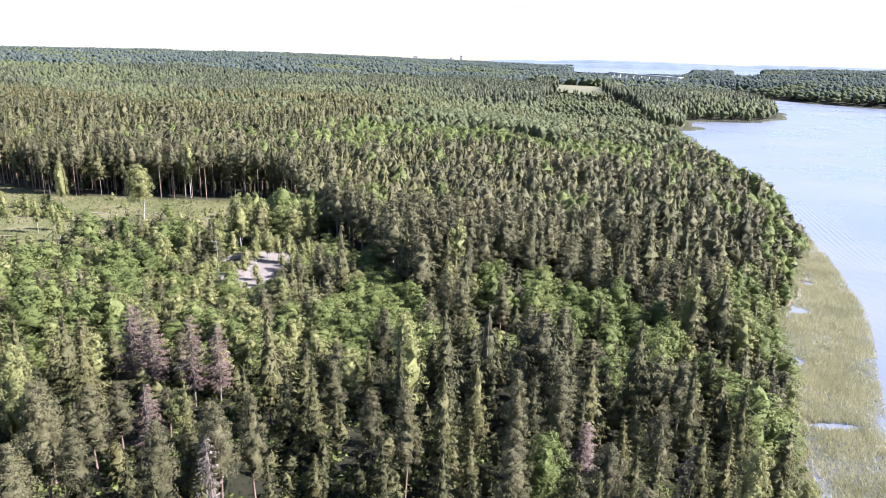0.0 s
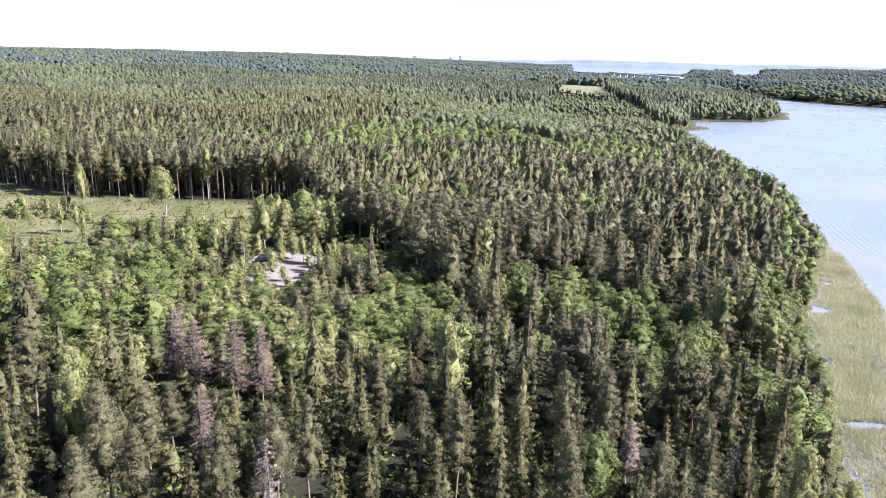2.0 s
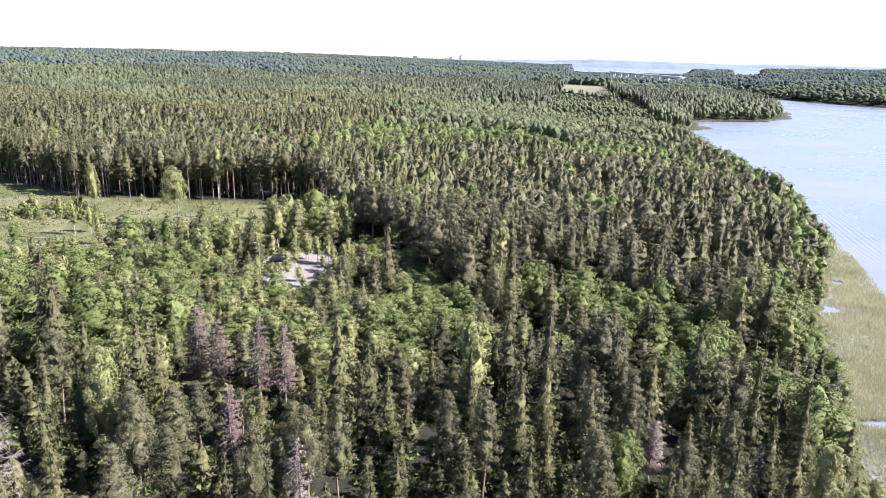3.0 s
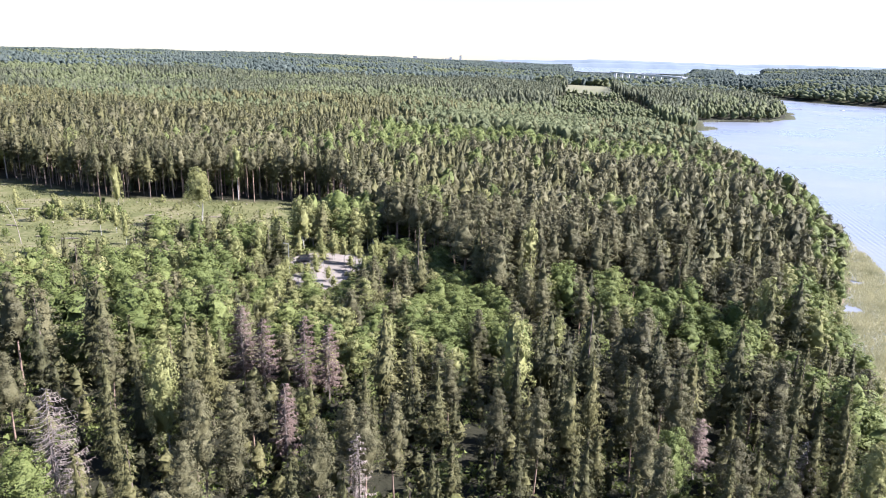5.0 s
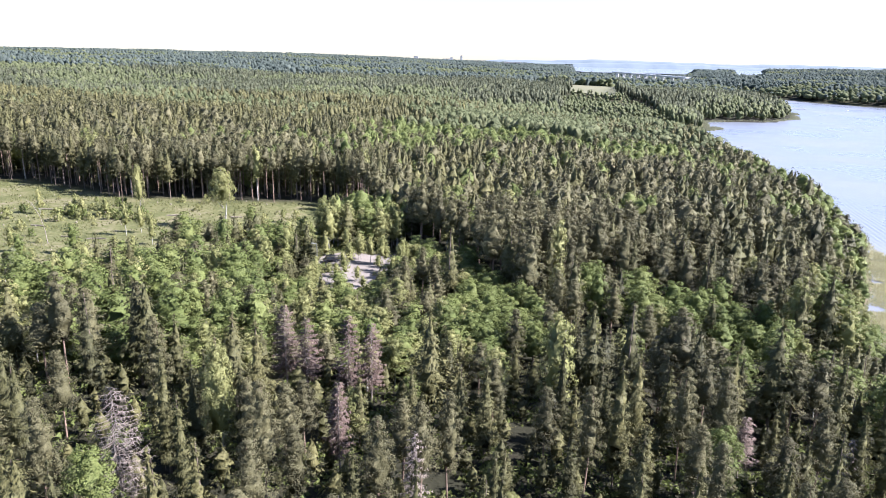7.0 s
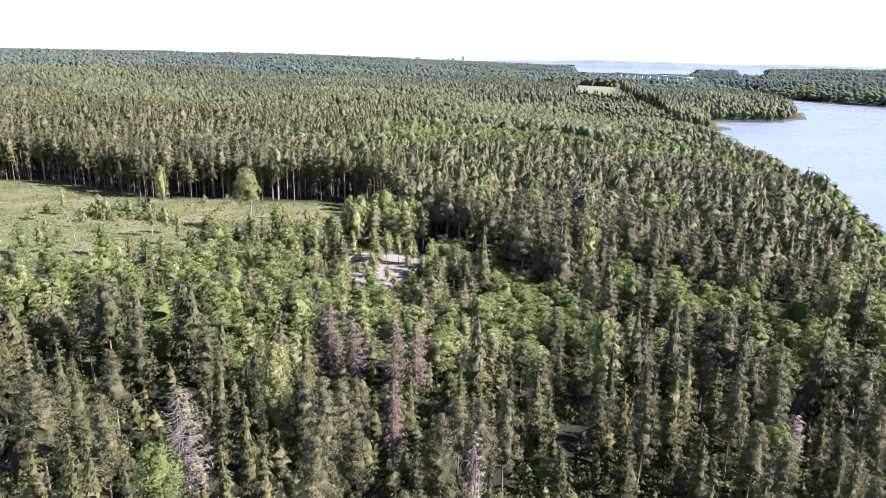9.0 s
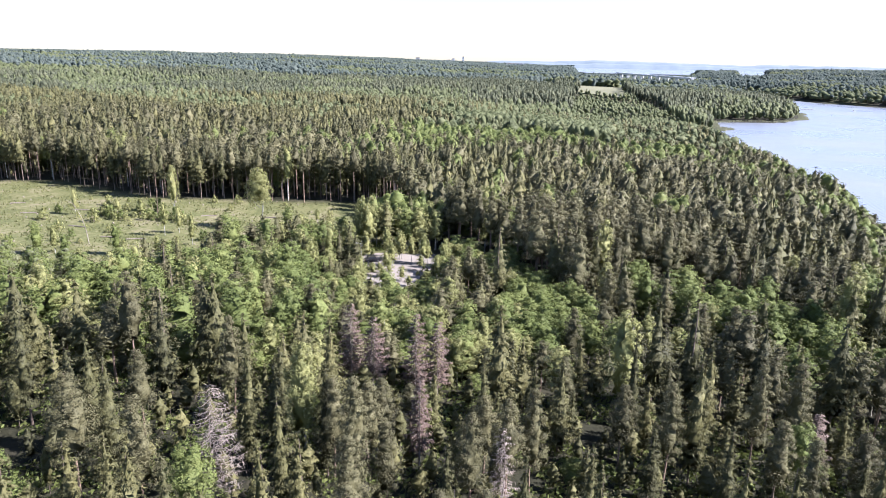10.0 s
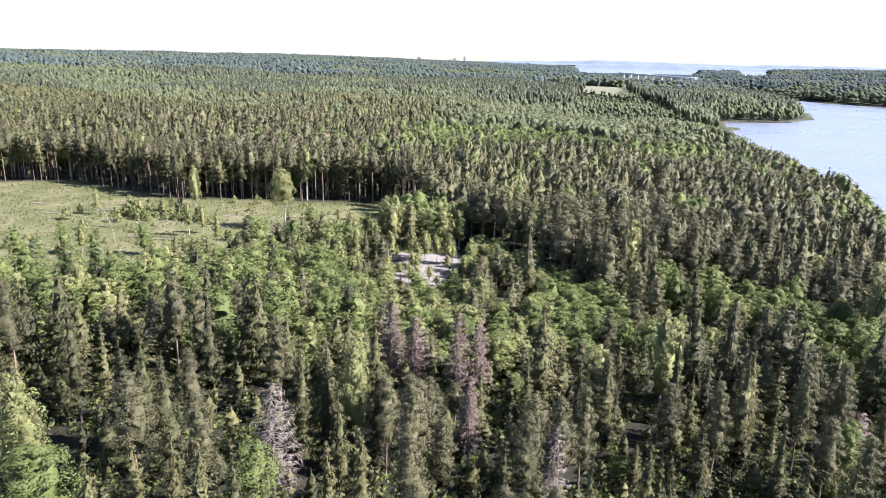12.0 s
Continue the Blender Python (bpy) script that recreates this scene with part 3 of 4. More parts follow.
# trees that stand out, one by one: place and height of the top
HERO = {
    "pine": [(-52.5, 80.8, 26.7), (-46.5, 88, 23), (-48.4, 67.1, 26), (-10.6, 88, 22.9), (-17.7, 98.2, 22.5), (-44.5, 72.8, 24.8), (-31.5, 82.5, 23.4),
             (-74.3, 69.3, 29.3), (-28.7, 77.3, 25.8), (4.2, 158, 27.5),
             (-12.2, 122.4, 22), (-0.7, 144, 23.5), (2.5, 141, 22.5), (11.4, 141, 22.5), (16, 130, 20.5), (23.4, 131.2, 20), (-36.2, 156.7, 22), (-32, 160, 23.5), (-29, 158, 22)],
    "spruce": [(-38.8, 92.1, 22.4), (-23.5, 91.7, 24.3), (-13.4, 107.8, 21.4), (0.5, 97.5, 20.4), (7.8, 105.5, 17.5), (13.5, 96.6, 21.7), (21.3, 97.8, 18.5),
               (30, 98.9, 17.2), (3.5, 84.3, 19.1), (26.2, 83.7, 17.2), (-8.2, 80.4, 19.9), (-53.8, 64.7, 27), (-56.9, 60.3, 28.3), (-90.6, 84, 29.3),
               (-106.6, 99.7, 26.7), (-81.6, 77.1, 30.5), (-86.8, 82.5, 30.9), (-56.9, 68.8, 30.1), (-75.2, 63.5, 27.2), (-53.7, 81.9, 27.8), (-61.4, 84.5, 27)],
    "birch": [(-40, 92.5, 19.5), (-16.5, 76, 13)],
    "leafy": [(13.8, 83.4, 19.7), (-17.7, 84.5, 12), (-66.7, 65.8, 25)],
}
HERO["spruce"] = HERO["spruce"] + [(0.6, 102.7, 19.5), (-0.2, 74.5, 23.6), (3.2, 64.5, 25), (37, 88.8, 19.2), (-80.9, 65.5, 25.2), (-105, 95.7, 27.6), (-96.6, 90.8, 28.3), (-62.9, 93.4, 25.1),
                                      (-66.7, 58.8, 27.4), (-31, 96, 21.5), (-5.5, 93, 20.5), (20, 78, 17.5)]
DEAD = [(-40.7, 84.4, 24.6, "red"), (-29.5, 75.5, 22.4, "grey"), (-65.4, 70.5, 30.4, "bare"), (-53.9, 108.4, 26.8, "red"), (-49.8, 107.0, 25, "red"), (-42.3, 104.7, 26.6, "red"), (-38.6, 106.4, 24.5, "red"),
        (21, 92, 16.5, "red"), (36, 89, 15, "grey")]
taken = [(-60.2, 169.5), (-58.5, 180.8)] + [(x, y) for v in HERO.values() for x, y, z in v] + [(-92, 64.5)] + [(x, y) for x, y, z, k in DEAD]
for kind, rows in HERO.items():
    for x, y, z in rows:
        plant(kind, 0, x, y, z - gz(x, y))

# the near wood, tree by tree
X, Y = scatter(-150, 110, 34, 106, 9.2)
XB, YB = scatter(-150, 110, 106, 205, 5.3)
X, Y = np.concatenate([X, XB]), np.concatenate([Y, YB])
XD, YD = scatter(-160, 70, 104, 205, 4.6)
thick = inside(CLUMP, XD, YD) | inside(BAND, XD, YD) | (inside(LOW, XD, YD) & (XD > -85)) | inside(LEFT_LEAFY, XD, YD) | inside(YOUNG_BIRCH, XD, YD) | inside(SUNNY, XD, YD)
X, Y = np.concatenate([X, XD[thick]]), np.concatenate([Y, YD[thick]])
keep, stunted = ~((X < -66) & (Y < 104) & (rng.random(len(X)) < 0.45)), np.zeros(len(X), bool)
for i, (x, y) in enumerate(taken):
    reach, wide = (10, 2.6) if i >= len(taken) - len(DEAD) else (6, 2.0)
    u = unit(np.array((-22 - x, -y)))
    along, across = (X - x) * u[0] + (Y - y) * u[1], np.abs((X - x) * u[1] - (Y - y) * u[0])
    keep &= np.hypot(X - x, Y - y) > 3.3
    stunted |= (along > 0) & (along < reach) & (across < wide)
    if reach == 10:
        s = ((X - x) * sun_dir.x + (Y - y) * sun_dir.y) / math.hypot(sun_dir.x, sun_dir.y)
        stunted |= (s > 0) & (s < 15) & (np.abs((X - x) * sun_dir.y - (Y - y) * sun_dir.x) < 2.5 * math.hypot(sun_dir.x, sun_dir.y))
X, Y = X[keep], Y[keep]
kinds, heights = growth(X, Y)
heights = np.where(stunted[keep], heights * 0.55, heights)
order = np.argsort(np.hypot(X + 22, Y))
rest = []
for i in order:
    kind = KINDS[kinds[i]]
    if counted[kind] < 300:
        plant(kind, 0 if Y[i] < 100 else 1, float(X[i]), float(Y[i]), float(heights[i]), float(rng.uniform(0.85, 1.2)) * (1.0 if Y[i] < 100 else 1.18))
    else:
        rest.append(i)

# ---- the woods further off, joined ----


def coarse(kind, level, lift=0.0):
    """Crown of a tree 20 m high with few faces. Levels: -1 near, 0 middle distance, 0.5 and 1 far, 2 very far; lift raises the lowest boughs."""
    h = 20.0
    base = {"spruce": 0.2, "pine": 0.4, "birch": 0.25, "leafy": 0.15}[kind] + rng.uniform(-0.06, 0.06) + lift
    spread = {"spruce": 3.55, "pine": 3.75, "birch": 3.0, "leafy": 3.8}[kind] * rng.uniform(0.85, 1.2)
    flat = {"pine": 0.75, "birch": 1.2, "leafy": 0.9}.get(kind, 1)
    if kind == "spruce":
        if level == 2:
            return crown_body(kind, h, spread * 0.95, base, 2, 4, 0.2, 1.0, 0.1, 0.7)
        rings, segs, whorls, boughs, sprays, size = {-1: (12, 8, 18, 7, 8, 0.8), 0: (8, 6, 9, 7, 8, 0.75), 0.5: (5, 6, 6, 5, 5, 1.0), 1: (3, 5, 4, 4, 1, 1.5)}[level]
        full = rng.uniform(0.3, 0.5)
        body = crown_body(kind, h * 0.96, spread * 0.4, base + 0.02, rings, segs, 0.35, 0.97, 0.25, full)
        return join([body, spruce_crown(h, spread, whorls, boughs, sprays, base, 0.3, size, 0.42, full)])
    if level == 2:
        return crown_body(kind, h, spread, base + 0.1, 2, 4, 0.25, 0.98, 0.1)
    if level == -1:
        leaves, body, _ = clump_crown(kind, h, spread, 22, 30, 0.36, base)
        return join([leaves, body])
    clumps, leaves, size, rings, segs = {0: (16, 14, 0.38, 6, 7), 0.5: (10, 8, 0.55, 5, 6), 1: (6, 2, 0.85, 3, 5)}[level]
    c, r = clump_centres(h * 0.97, base, spread, clumps, pine_shape if kind == "pine" else round_shape)
    return join([crown_body(kind, h * 0.96, spread * 0.66, base, rings, segs, 0.36, 0.97, 0.25), tufts(c, r * 1.15, leaves, size, flat, 0.4, 0.8, 0.8)])


def woods(name, X, Y, kinds, heights, level, label, wide=1.0, with_trunks=False, one=None, lift=0.0):
    z = ground_z(X, Y)
    for ki, kind in enumerate(KINDS):
        sel = np.flatnonzero(kinds == ki)
        if not len(sel):
            continue
        V, F, T, N, o = [], [], [], [], 0
        forms = [coarse(kind, level, lift) for _ in range(6)]
        for fi, (fv, ff, fn) in enumerate(forms):
            ids = sel[fi::6]
            if not len(ids):
                continue
            a, s = rng.uniform(0, 6.28, len(ids)), heights[ids] / 20
            wd = s * np.maximum(1, 1 / s) ** 0.6 * wide * (1.12 if level > 0 and ki > 1 else 1.0) * rng.uniform(0.78, 1.32, len(ids))
            c, sn = np.cos(a) * wd, np.sin(a) * wd
            px = fv[None, :, 0] * c[:, None] - fv[None, :, 1] * sn[:, None] + X[ids][:, None]
            py = fv[None, :, 0] * sn[:, None] + fv[None, :, 1] * c[:, None] + Y[ids][:, None]
            pz = fv[None, :, 2] * s[:, None] + z[ids][:, None]
            V.append(np.stack([px, py, pz], -1).reshape(-1, 3))
            F.append((ff[None] + (np.arange(len(ids)) * len(fv))[:, None, None]).reshape(-1, 3) + o)
            ca, sa = np.cos(a)[:, None], np.sin(a)[:, None]
            N.append(np.stack([fn[None, :, 0] * ca - fn[None, :, 1] * sa, fn[None, :, 0] * sa + fn[None, :, 1] * ca, fn[None, :, 2] + 0 * ca], -1).reshape(-1, 3))
            T.append(np.repeat(rng.random(len(ids)), len(fv)))
            o += len(ids) * len(fv)
        mat = {"spruce": M_SPRUCE, "pine": M_PINE, "birch": M_BIRCH if level < 0 else M_LEAF, "leafy": M_LEAF}[kind] if one is None else one[ki > 1]
        me = raw_mesh(name, np.concatenate(V), np.concatenate(F), mat, np.concatenate(T), normals=np.concatenate(N))
        tagged(new(kind + "_" + name, me), label % {"leafy": "broad-leaved"}.get(kind, kind), "woods", kind="stuff")
        if with_trunks:
            tv, tf = tube([(0, 0, -0.5), (0, 0, 7), (0, 0, 17)], [0.2, 0.16, 0.04], 4)
            s = heights[sel] / 20
            P = tv[None] * s[:, None, None] + np.stack([X[sel], Y[sel], z[sel]], 1)[:, None]
            me = raw_mesh("trunks", P.reshape(-1, 3), (tf[None] + (np.arange(len(sel)) * len(tv))[:, None, None]).reshape(-1, 3),
                          {"spruce": M_BARK, "pine": M_PINEBARK, "birch": M_BIRCHBARK, "leafy": M_BARK}[kind])
            tagged(new(kind + "_trunks", me), "straight %s trunks at the wood's edge" % kind, "tree trunks", kind="stuff")


X2, Y2 = scatter(-400, 330, 205, 440, 5.5)
kr, hr = kinds[rest], heights[rest]
XU, YU = scatter(-110, 40, -30, 34, 8.0)
woods("wood_below", XU, YU, *growth(XU, YU), 0, "%s wood underneath the flight", 1.0, True)
XL, YL = scatter(-300, -150, 60, 205, 5.4)
X2, Y2 = np.concatenate([X2, XL]), np.concatenate([Y2, YL])
k2, h2 = growth(X2, Y2)
edge2 = edge_zone(X2, Y2)
X2, Y2, k2, h2 = X2[~edge2], Y2[~edge2], k2[~edge2], h2[~edge2]
XE, YE = scatter(-330, -50, 228, 310, 4.3)
edge2 = edge_zone(XE, YE)
XE, YE = XE[edge2], YE[edge2]
kE, hE = growth(XE, YE)
XS, YS = scatter(-330, -40, 235, 330, 4.6)
inner = (gap(FIELD, XS, YS) > 7) & (gap(FIELD, XS, YS) < 32) & (YS > 235)
XS, YS = XS[inner], YS[inner]
XT, YT = scatter(-130, 60, 34, 108, 5.2)
for X7, Y7, fine in ((XT, YT, 0), (XS, YS, 0.5)):
    woods("understorey", X7, Y7, np.zeros(len(X7), int), rng.uniform(3, 7.5, len(X7)), fine, "low dark %s growth under the tall trees", 0.8, True)
woods("edge_wood", XE, YE, kE, hE, -1, "tall bare-trunked %s wood beside the clearing", 0.86, True, None, 0.2)
woods("thicket", X[rest], Y[rest], kr, hr, -1, "thick young %s growth", 1.0, True)
woods("wood", X2, Y2, k2, h2, 0, "dense %s wood in the middle distance", 1.22, True)
X3, Y3 = scatter(-1000, 800, 440, 1150, 6.8)
k3, h3 = growth(X3, Y3)
near3, first3 = (Y3 < 720) & (Y3 >= 590), Y3 < 590
woods("open_wood", X3[first3], Y3[first3], k3[first3], h3[first3], 0.5, "sunlit %s wood beyond the clearing", 1.2, False, (M_SPRUCE, M_LEAFHAZED))
woods("far_wood", X3[near3], Y3[near3], k3[near3], h3[near3], 1, "distant %s wood", 1.2, False, (M_SPRUCE, M_LEAFHAZED))
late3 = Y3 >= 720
woods("farther_wood", X3[late3], Y3[late3], k3[late3], h3[late3], 1, "distant %s wood beyond the bay", 1.2, False, (M_MIDHAZED, M_LEAFHAZED))
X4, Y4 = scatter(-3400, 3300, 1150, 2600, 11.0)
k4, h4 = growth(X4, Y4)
woods("distant_wood", X4, Y4, k4, h4, 2, "far-off %s wood", 1.9, False, (M_FARHAZED, M_LEAFHAZED))
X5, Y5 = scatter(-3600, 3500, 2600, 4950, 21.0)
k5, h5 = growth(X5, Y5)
woods("horizon_wood", X5, Y5, k5, h5, 2, "%s wood along the horizon", 3.3, False, (M_FARHAZED, M_FARHAZED))

# ---- dead trees ----


def dead_meshes(spread, count, droop, hang, strands, broad):
    """A grey trunk, long sagging boughs, and the fine dry twigs that hang from them."""
    trunk = trunk_of(20.0, 0.15, 6, 0.35)
    bits, tris, nrm = [], [], []
    for i in range(count):
        u = ((i + rng.random()) / count) ** 0.8
        az, L = i * 2.4 + rng.uniform(-0.5, 0.5), spread * (0.14 + 0.86 * u ** 0.6) * rng.uniform(0.6, 1.15) * (1 - 0.4 * max(0, u - 0.75) / 0.25)
        d = np.array((math.cos(az), math.sin(az), 0))
        side = np.array((-d[1], d[0], 0))
        zb, sag, turn = 19.7 - 15.5 * u, droop * rng.uniform(0.6, 1.3), rng.uniform(-0.25, 0.25)
        def at(s):
            return d * L * s + side * turn * L * s * s + np.array((0, 0, zb + L * (-sag * s + 0.4 * s * s)))
        bits.append(tube([at(s) for s in (0, 0.35, 0.7, 1)], [0.05, 0.04, 0.028, 0.008], 3))
        for j in range(int(strands * (0.4 + 0.6 * u))):
            p = at(rng.uniform(0.12, 1.0))
            out = side * rng.choice((-1, 1)) * rng.uniform(0.15, 0.8) + d * rng.uniform(0.0, 0.7)
            tip = p + out * hang * rng.uniform(0.5, 1.1) + np.array((0, 0, -hang * rng.uniform(0.1, 0.95)))
            tris.append((p, p + d * broad * rng.uniform(0.5, 1.3) + (0, 0, 0.03), tip))
            nrm.append(d * 0.7 + out * 0.4 + (0, 0, rng.uniform(0.5, 1.0)))
    return raw_mesh("dead_trunk", *trunk, M_DEADWOOD), [raw_mesh("dead_bough", *b, M_DEADWOOD) for b in bits], loose(tris, nrm)


for x, y, z, look_of in DEAD:
    h = z - gz(x, y)
    red = look_of == "red"
    trunk, boughs, tw = dead_meshes(*{"red": (3.2 if y > 100 else 2.5, 110, 0.5, 0.75, 60, 0.13), "grey": (2.7, 100, 0.6, 0.6, 30, 0.08), "bare": (4.8, 150, 0.5, 0.9, 24, 0.05)}[look_of])
    ob = new("dead_spruce_tree")
    ob.matrix_world = pose(x, y, gz(x, y)) @ Matrix.Diagonal((1, 1, h / 20, 1))
    part("trunk", trunk, ob)
    for bough in boughs:
        part("bough", bough, ob)
    part("foliage" if red else "twig_work", raw_mesh("dry", *tw[:2], M_RED if red else M_GREYTWIG, normals=tw[2]), ob, "rust-brown dry needles" if red else "bare grey twigs")["kind"] = "stuff"
    tagged(ob, "dead spruce with reddish-brown dry needles" if red else "dead grey leafless tree with bare drooping boughs", "dead tree", "dead trees")

# low growth on the shaded floor of the near wood
ux, uy = rng.uniform(-150, 70, 40000), rng.uniform(34, 215, 40000)
k = (gap(LAKE, ux, uy) > 1) & (gap(LOT, ux, uy) > 1.5) & ~inside(FIELD, ux, uy) & ((uy < 112) | inside(LOW, ux, uy)) & (ux > -75 - 0.7 * uy) & (blotch(ux, uy, 12, 6.0) > -0.45)
ux, uy = ux[k], uy[k]
c = np.stack([ux, uy, ground_z(ux, uy) + 0.3], 1)
t = tufts(c, rng.uniform(0.5, 1.3, len(c)), 5, 0.42, 0.9, 0.3, 0.5)
tagged(new("undergrowth", raw_mesh("undergrowth", t[0], t[1], M_LEAF, np.repeat(rng.random(len(c)), 15))), "low green undergrowth on the forest floor", "undergrowth", kind="stuff")

# ---- the clearing ----
plant("leafy", 0, -92, 64.5, 24.5 - gz(-92, 64.5), 1.5, "bright green broad-leaved tree with a wide rounded crown")
plant("birch", 0, -98.0, 210.3, 20.5, 1.4, "lone birch with long bare trunk in the clearing", 0.0, tree_maker("birch", 0, 0.45))
plant("pine", 0, -137.9, 225.7, 21.0, 0.55, "lone thin pine with bare trunk in the clearing", 0.0, tree_maker("pine", 0, 0.74))
plant("birch", 0, -132.5, 227, 17.5, 0.72, "slim birch standing at the clearing's edge")


M_WILLOW = foliage("willow_leaves", (0.125, 0.135, 0.075), (0.165, 0.175, 0.1), (0.21, 0.218, 0.13), 0.35)
WILLOW = tree_maker("leafy", 0)[1]
WILLOW.materials[0] = M_WILLOW


def bush_mesh(kind):
    c, r = clump_centres(2.6, 0.1, 1.5, 11, lambda u: (1 - u * u) ** 0.5)
    t = tufts(c, r * 1.3, 34, 0.22, 0.9, 0.4, 0.5)
    stems = [tube([(0, 0, -0.2), tuple(p * (0.6, 0.6, 0.6)), tuple(p)], [0.05, 0.035, 0.01], 3) for p in c[::3]]
    return raw_mesh("bush_leaves", t[0], t[1], M_LEAF if kind else M_BIRCH, normals=t[2]), [raw_mesh("bush_stem", *b, M_BARK) for b in stems]


BUSHES = [bush_mesh(i % 2) for i in range(4)]


def bush(x, y, s, tall=1.0):
    leaves, stems = BUSHES[int(rng.integers(4))]
    ob = new("bush")
    ob.matrix_world = pose(x, y, gz(x, y), 0, 0, float(rng.uniform(0, 360))) @ Matrix.Diagonal((s, s, s * tall, 1))
    part("leaves", leaves, ob)
    for stem in stems:
        part("stem", stem, ob)
    return tagged(ob, "rounded green bush on the grass", "bush", "bushes of the clearing")


for i in range(26):
    bush(-146 + 11 * rng.normal(), 219 + 4.5 * rng.normal(), rng.uniform(0.7, 1.5), rng.uniform(0.8, 1.6))
for i in range(70):
    bx, by = float(rng.uniform(-200, -62)), float(rng.uniform(145, 250))
    if inside(FIELD, np.array([bx]), np.array([by]))[0]:
        bush(bx, by, rng.uniform(0.35, 1.1), rng.uniform(0.8, 1.7))
for x, y, h, wide in ((-124.1, 197.9, 11, 0.68), (-121.1, 201.6, 9, 0.68), (-112.4, 189.2, 10, 0.69), (-128.9, 177.2, 9, 0.8), (-150.1, 175.5, 9.5, 0.8), (-146.4, 177.4, 8, 0.9),
                      (-163.6, 220.5, 9.5, 0.6), (-88.7, 208.1, 9, 0.9), (-83.6, 205, 7.5, 0.9), (-81.9, 221.9, 5, 0.8), (-149.8, 221.9, 6, 0.8), (-141.6, 221, 6.5, 0.9), (-103.4, 189.9, 6, 0.9),
                      (-100.2, 193.4, 5, 0.8), (-159, 168.3, 10, 0.9), (-107, 153, 8, 0.9), (-118, 178, 6, 0.9), (-121, 165, 8, 0.9), (-130, 160, 7, 0.9), (-137, 166, 9, 0.8), (-92, 196, 7, 0.9), (-110, 172, 8, 0.9)):
    plant("birch" if h < 8.2 or wide < 0.7 else "leafy", 1, x, y, h, wide, "young leafy tree at the clearing's edge")
for x, y, h in ((-135.9, 139.6, 12.5), (-124.8, 133.4, 15.5), (-122.3, 140.6, 13), (-131, 146, 11), (-142, 150, 11)):
    plant("leafy", 0, x, y, h, 0.9, "pale grey-green willow at the clearing's edge").children[1].data = WILLOW
# a bare white birch that leans
lean_path = [(0, 0, -0.3), (-0.6, 0.4, 4), (-1.9, 1.0, 8), (-4.2, 1.8, 11.5), (-6.5, 2.4, 12.6)]
ob = tagged(new("leaning_birch"), "bent bare white birch trunk leaning over the clearing", "birch tree")
ob.matrix_world = pose(-141.3, 186, gz(-141.3, 186))
part("trunk", raw_mesh("leaning_trunk", *tube(lean_path, [0.1, 0.085, 0.07, 0.05, 0.02], 6), M_DEADWOOD), ob)
c = np.array([(-2.0, 1.2, 7.4), (-3.2, 1.6, 9), (-0.4, 0.8, 5), (-5.4, 2, 11)])
part("crown", raw_mesh("leaning_leaves", *tufts(c, np.array([1.1, 1.0, 0.9, 0.7]), 60, 0.2, 1.3, 0.8, 0.3)[:2], M_BIRCH), ob, "sparse hanging leaves")


def stump_mesh():
    v, f = tube([(0, 0, -0.15), (0, 0, 0.08), (0.01, 0, 0.42)], [0.34, 0.24, 0.21], 9)
    n0 = len(v)
    v = np.concatenate([v, [(0.01, 0, 0.43)]])
    f = np.concatenate([f, [(18 + k, 18 + (k + 1) % 9, n0) for k in range(9)]])
    return raw_mesh("stump", v, f, M_STUMP)


M_STUMP = surface("cut_wood", [(0.3, (0.13, 0.11, 0.085)), (0.7, (0.26, 0.225, 0.18))], 3.0, 20.0)
M_LOG = surface("weathered_log", [(0.3, (0.14, 0.11, 0.09)), (0.7, (0.22, 0.195, 0.17))], 1.0, 9.0)
stump = stump_mesh()
for i in range(170):
    bx, by = float(rng.uniform(-225, -60)), float(rng.uniform(145, 262))
    if inside(FIELD, np.array([bx]), np.array([by]))[0]:
        ob = tagged(new("tree_stump", stump), "pale cut tree stump in the grass", "stump", "stumps of the clearing")
        s = float(rng.uniform(0.5, 1.1))
        ob.matrix_world = pose(bx, by, gz(bx, by), 0, 0, float(rng.uniform(0, 360))) @ Matrix.Diagonal((s, s, s, 1))
for x, y, a, L in ((-179, 221, 8, 7), (-193, 236, 20, 5), (-139, 194, -5, 6), (-131, 193, 12, 5), (-164, 227, 0, 8), (-120, 225, 15, 5), (-155, 205, -12, 6), (-99, 226, 5, 4)):
    log_mesh = raw_mesh("log", *tube([(-L / 2, 0, 0.15), (0, 0.1, 0.2), (L / 2, 0, 0.15)], [0.22, 0.2, 0.13], 7), M_LOG)
    tagged(new("fallen_log", log_mesh), "weathered fallen log lying in the grass", "log", "logs of the clearing").matrix_world = pose(x, y, gz(x, y), 0, 0, a)

# grass tufts over the clearing
gxs, gys = rng.uniform(-255, -55, 26000), rng.uniform(136, 282, 26000)
k = inside(FIELD, gxs, gys) & (blotch(gxs, gys, 9, 2.0) > -0.25)
gxs, gys = gxs[k], gys[k]
gzs = ground_z(gxs, gys)
P = np.stack([gxs, gys, gzs], 1)
a = rng.uniform(0, 6.283, len(P))
side = np.stack([np.cos(a), np.sin(a), np.zeros(len(P))], 1) * rng.uniform(0.12, 0.3, (len(P), 1))
tip = P + np.stack([rng.normal(0, 0.2, len(P)), rng.normal(0, 0.2, len(P)), rng.uniform(0.2, 0.7, len(P))], 1)
tagged(new("grass", raw_mesh("grass", *loose(np.stack([P - side, P + side, tip], 1)), M_GRASS, np.repeat(rng.random(len(P)), 3))),
       "dry yellow-green grass of the clearing", "grass", kind="stuff")

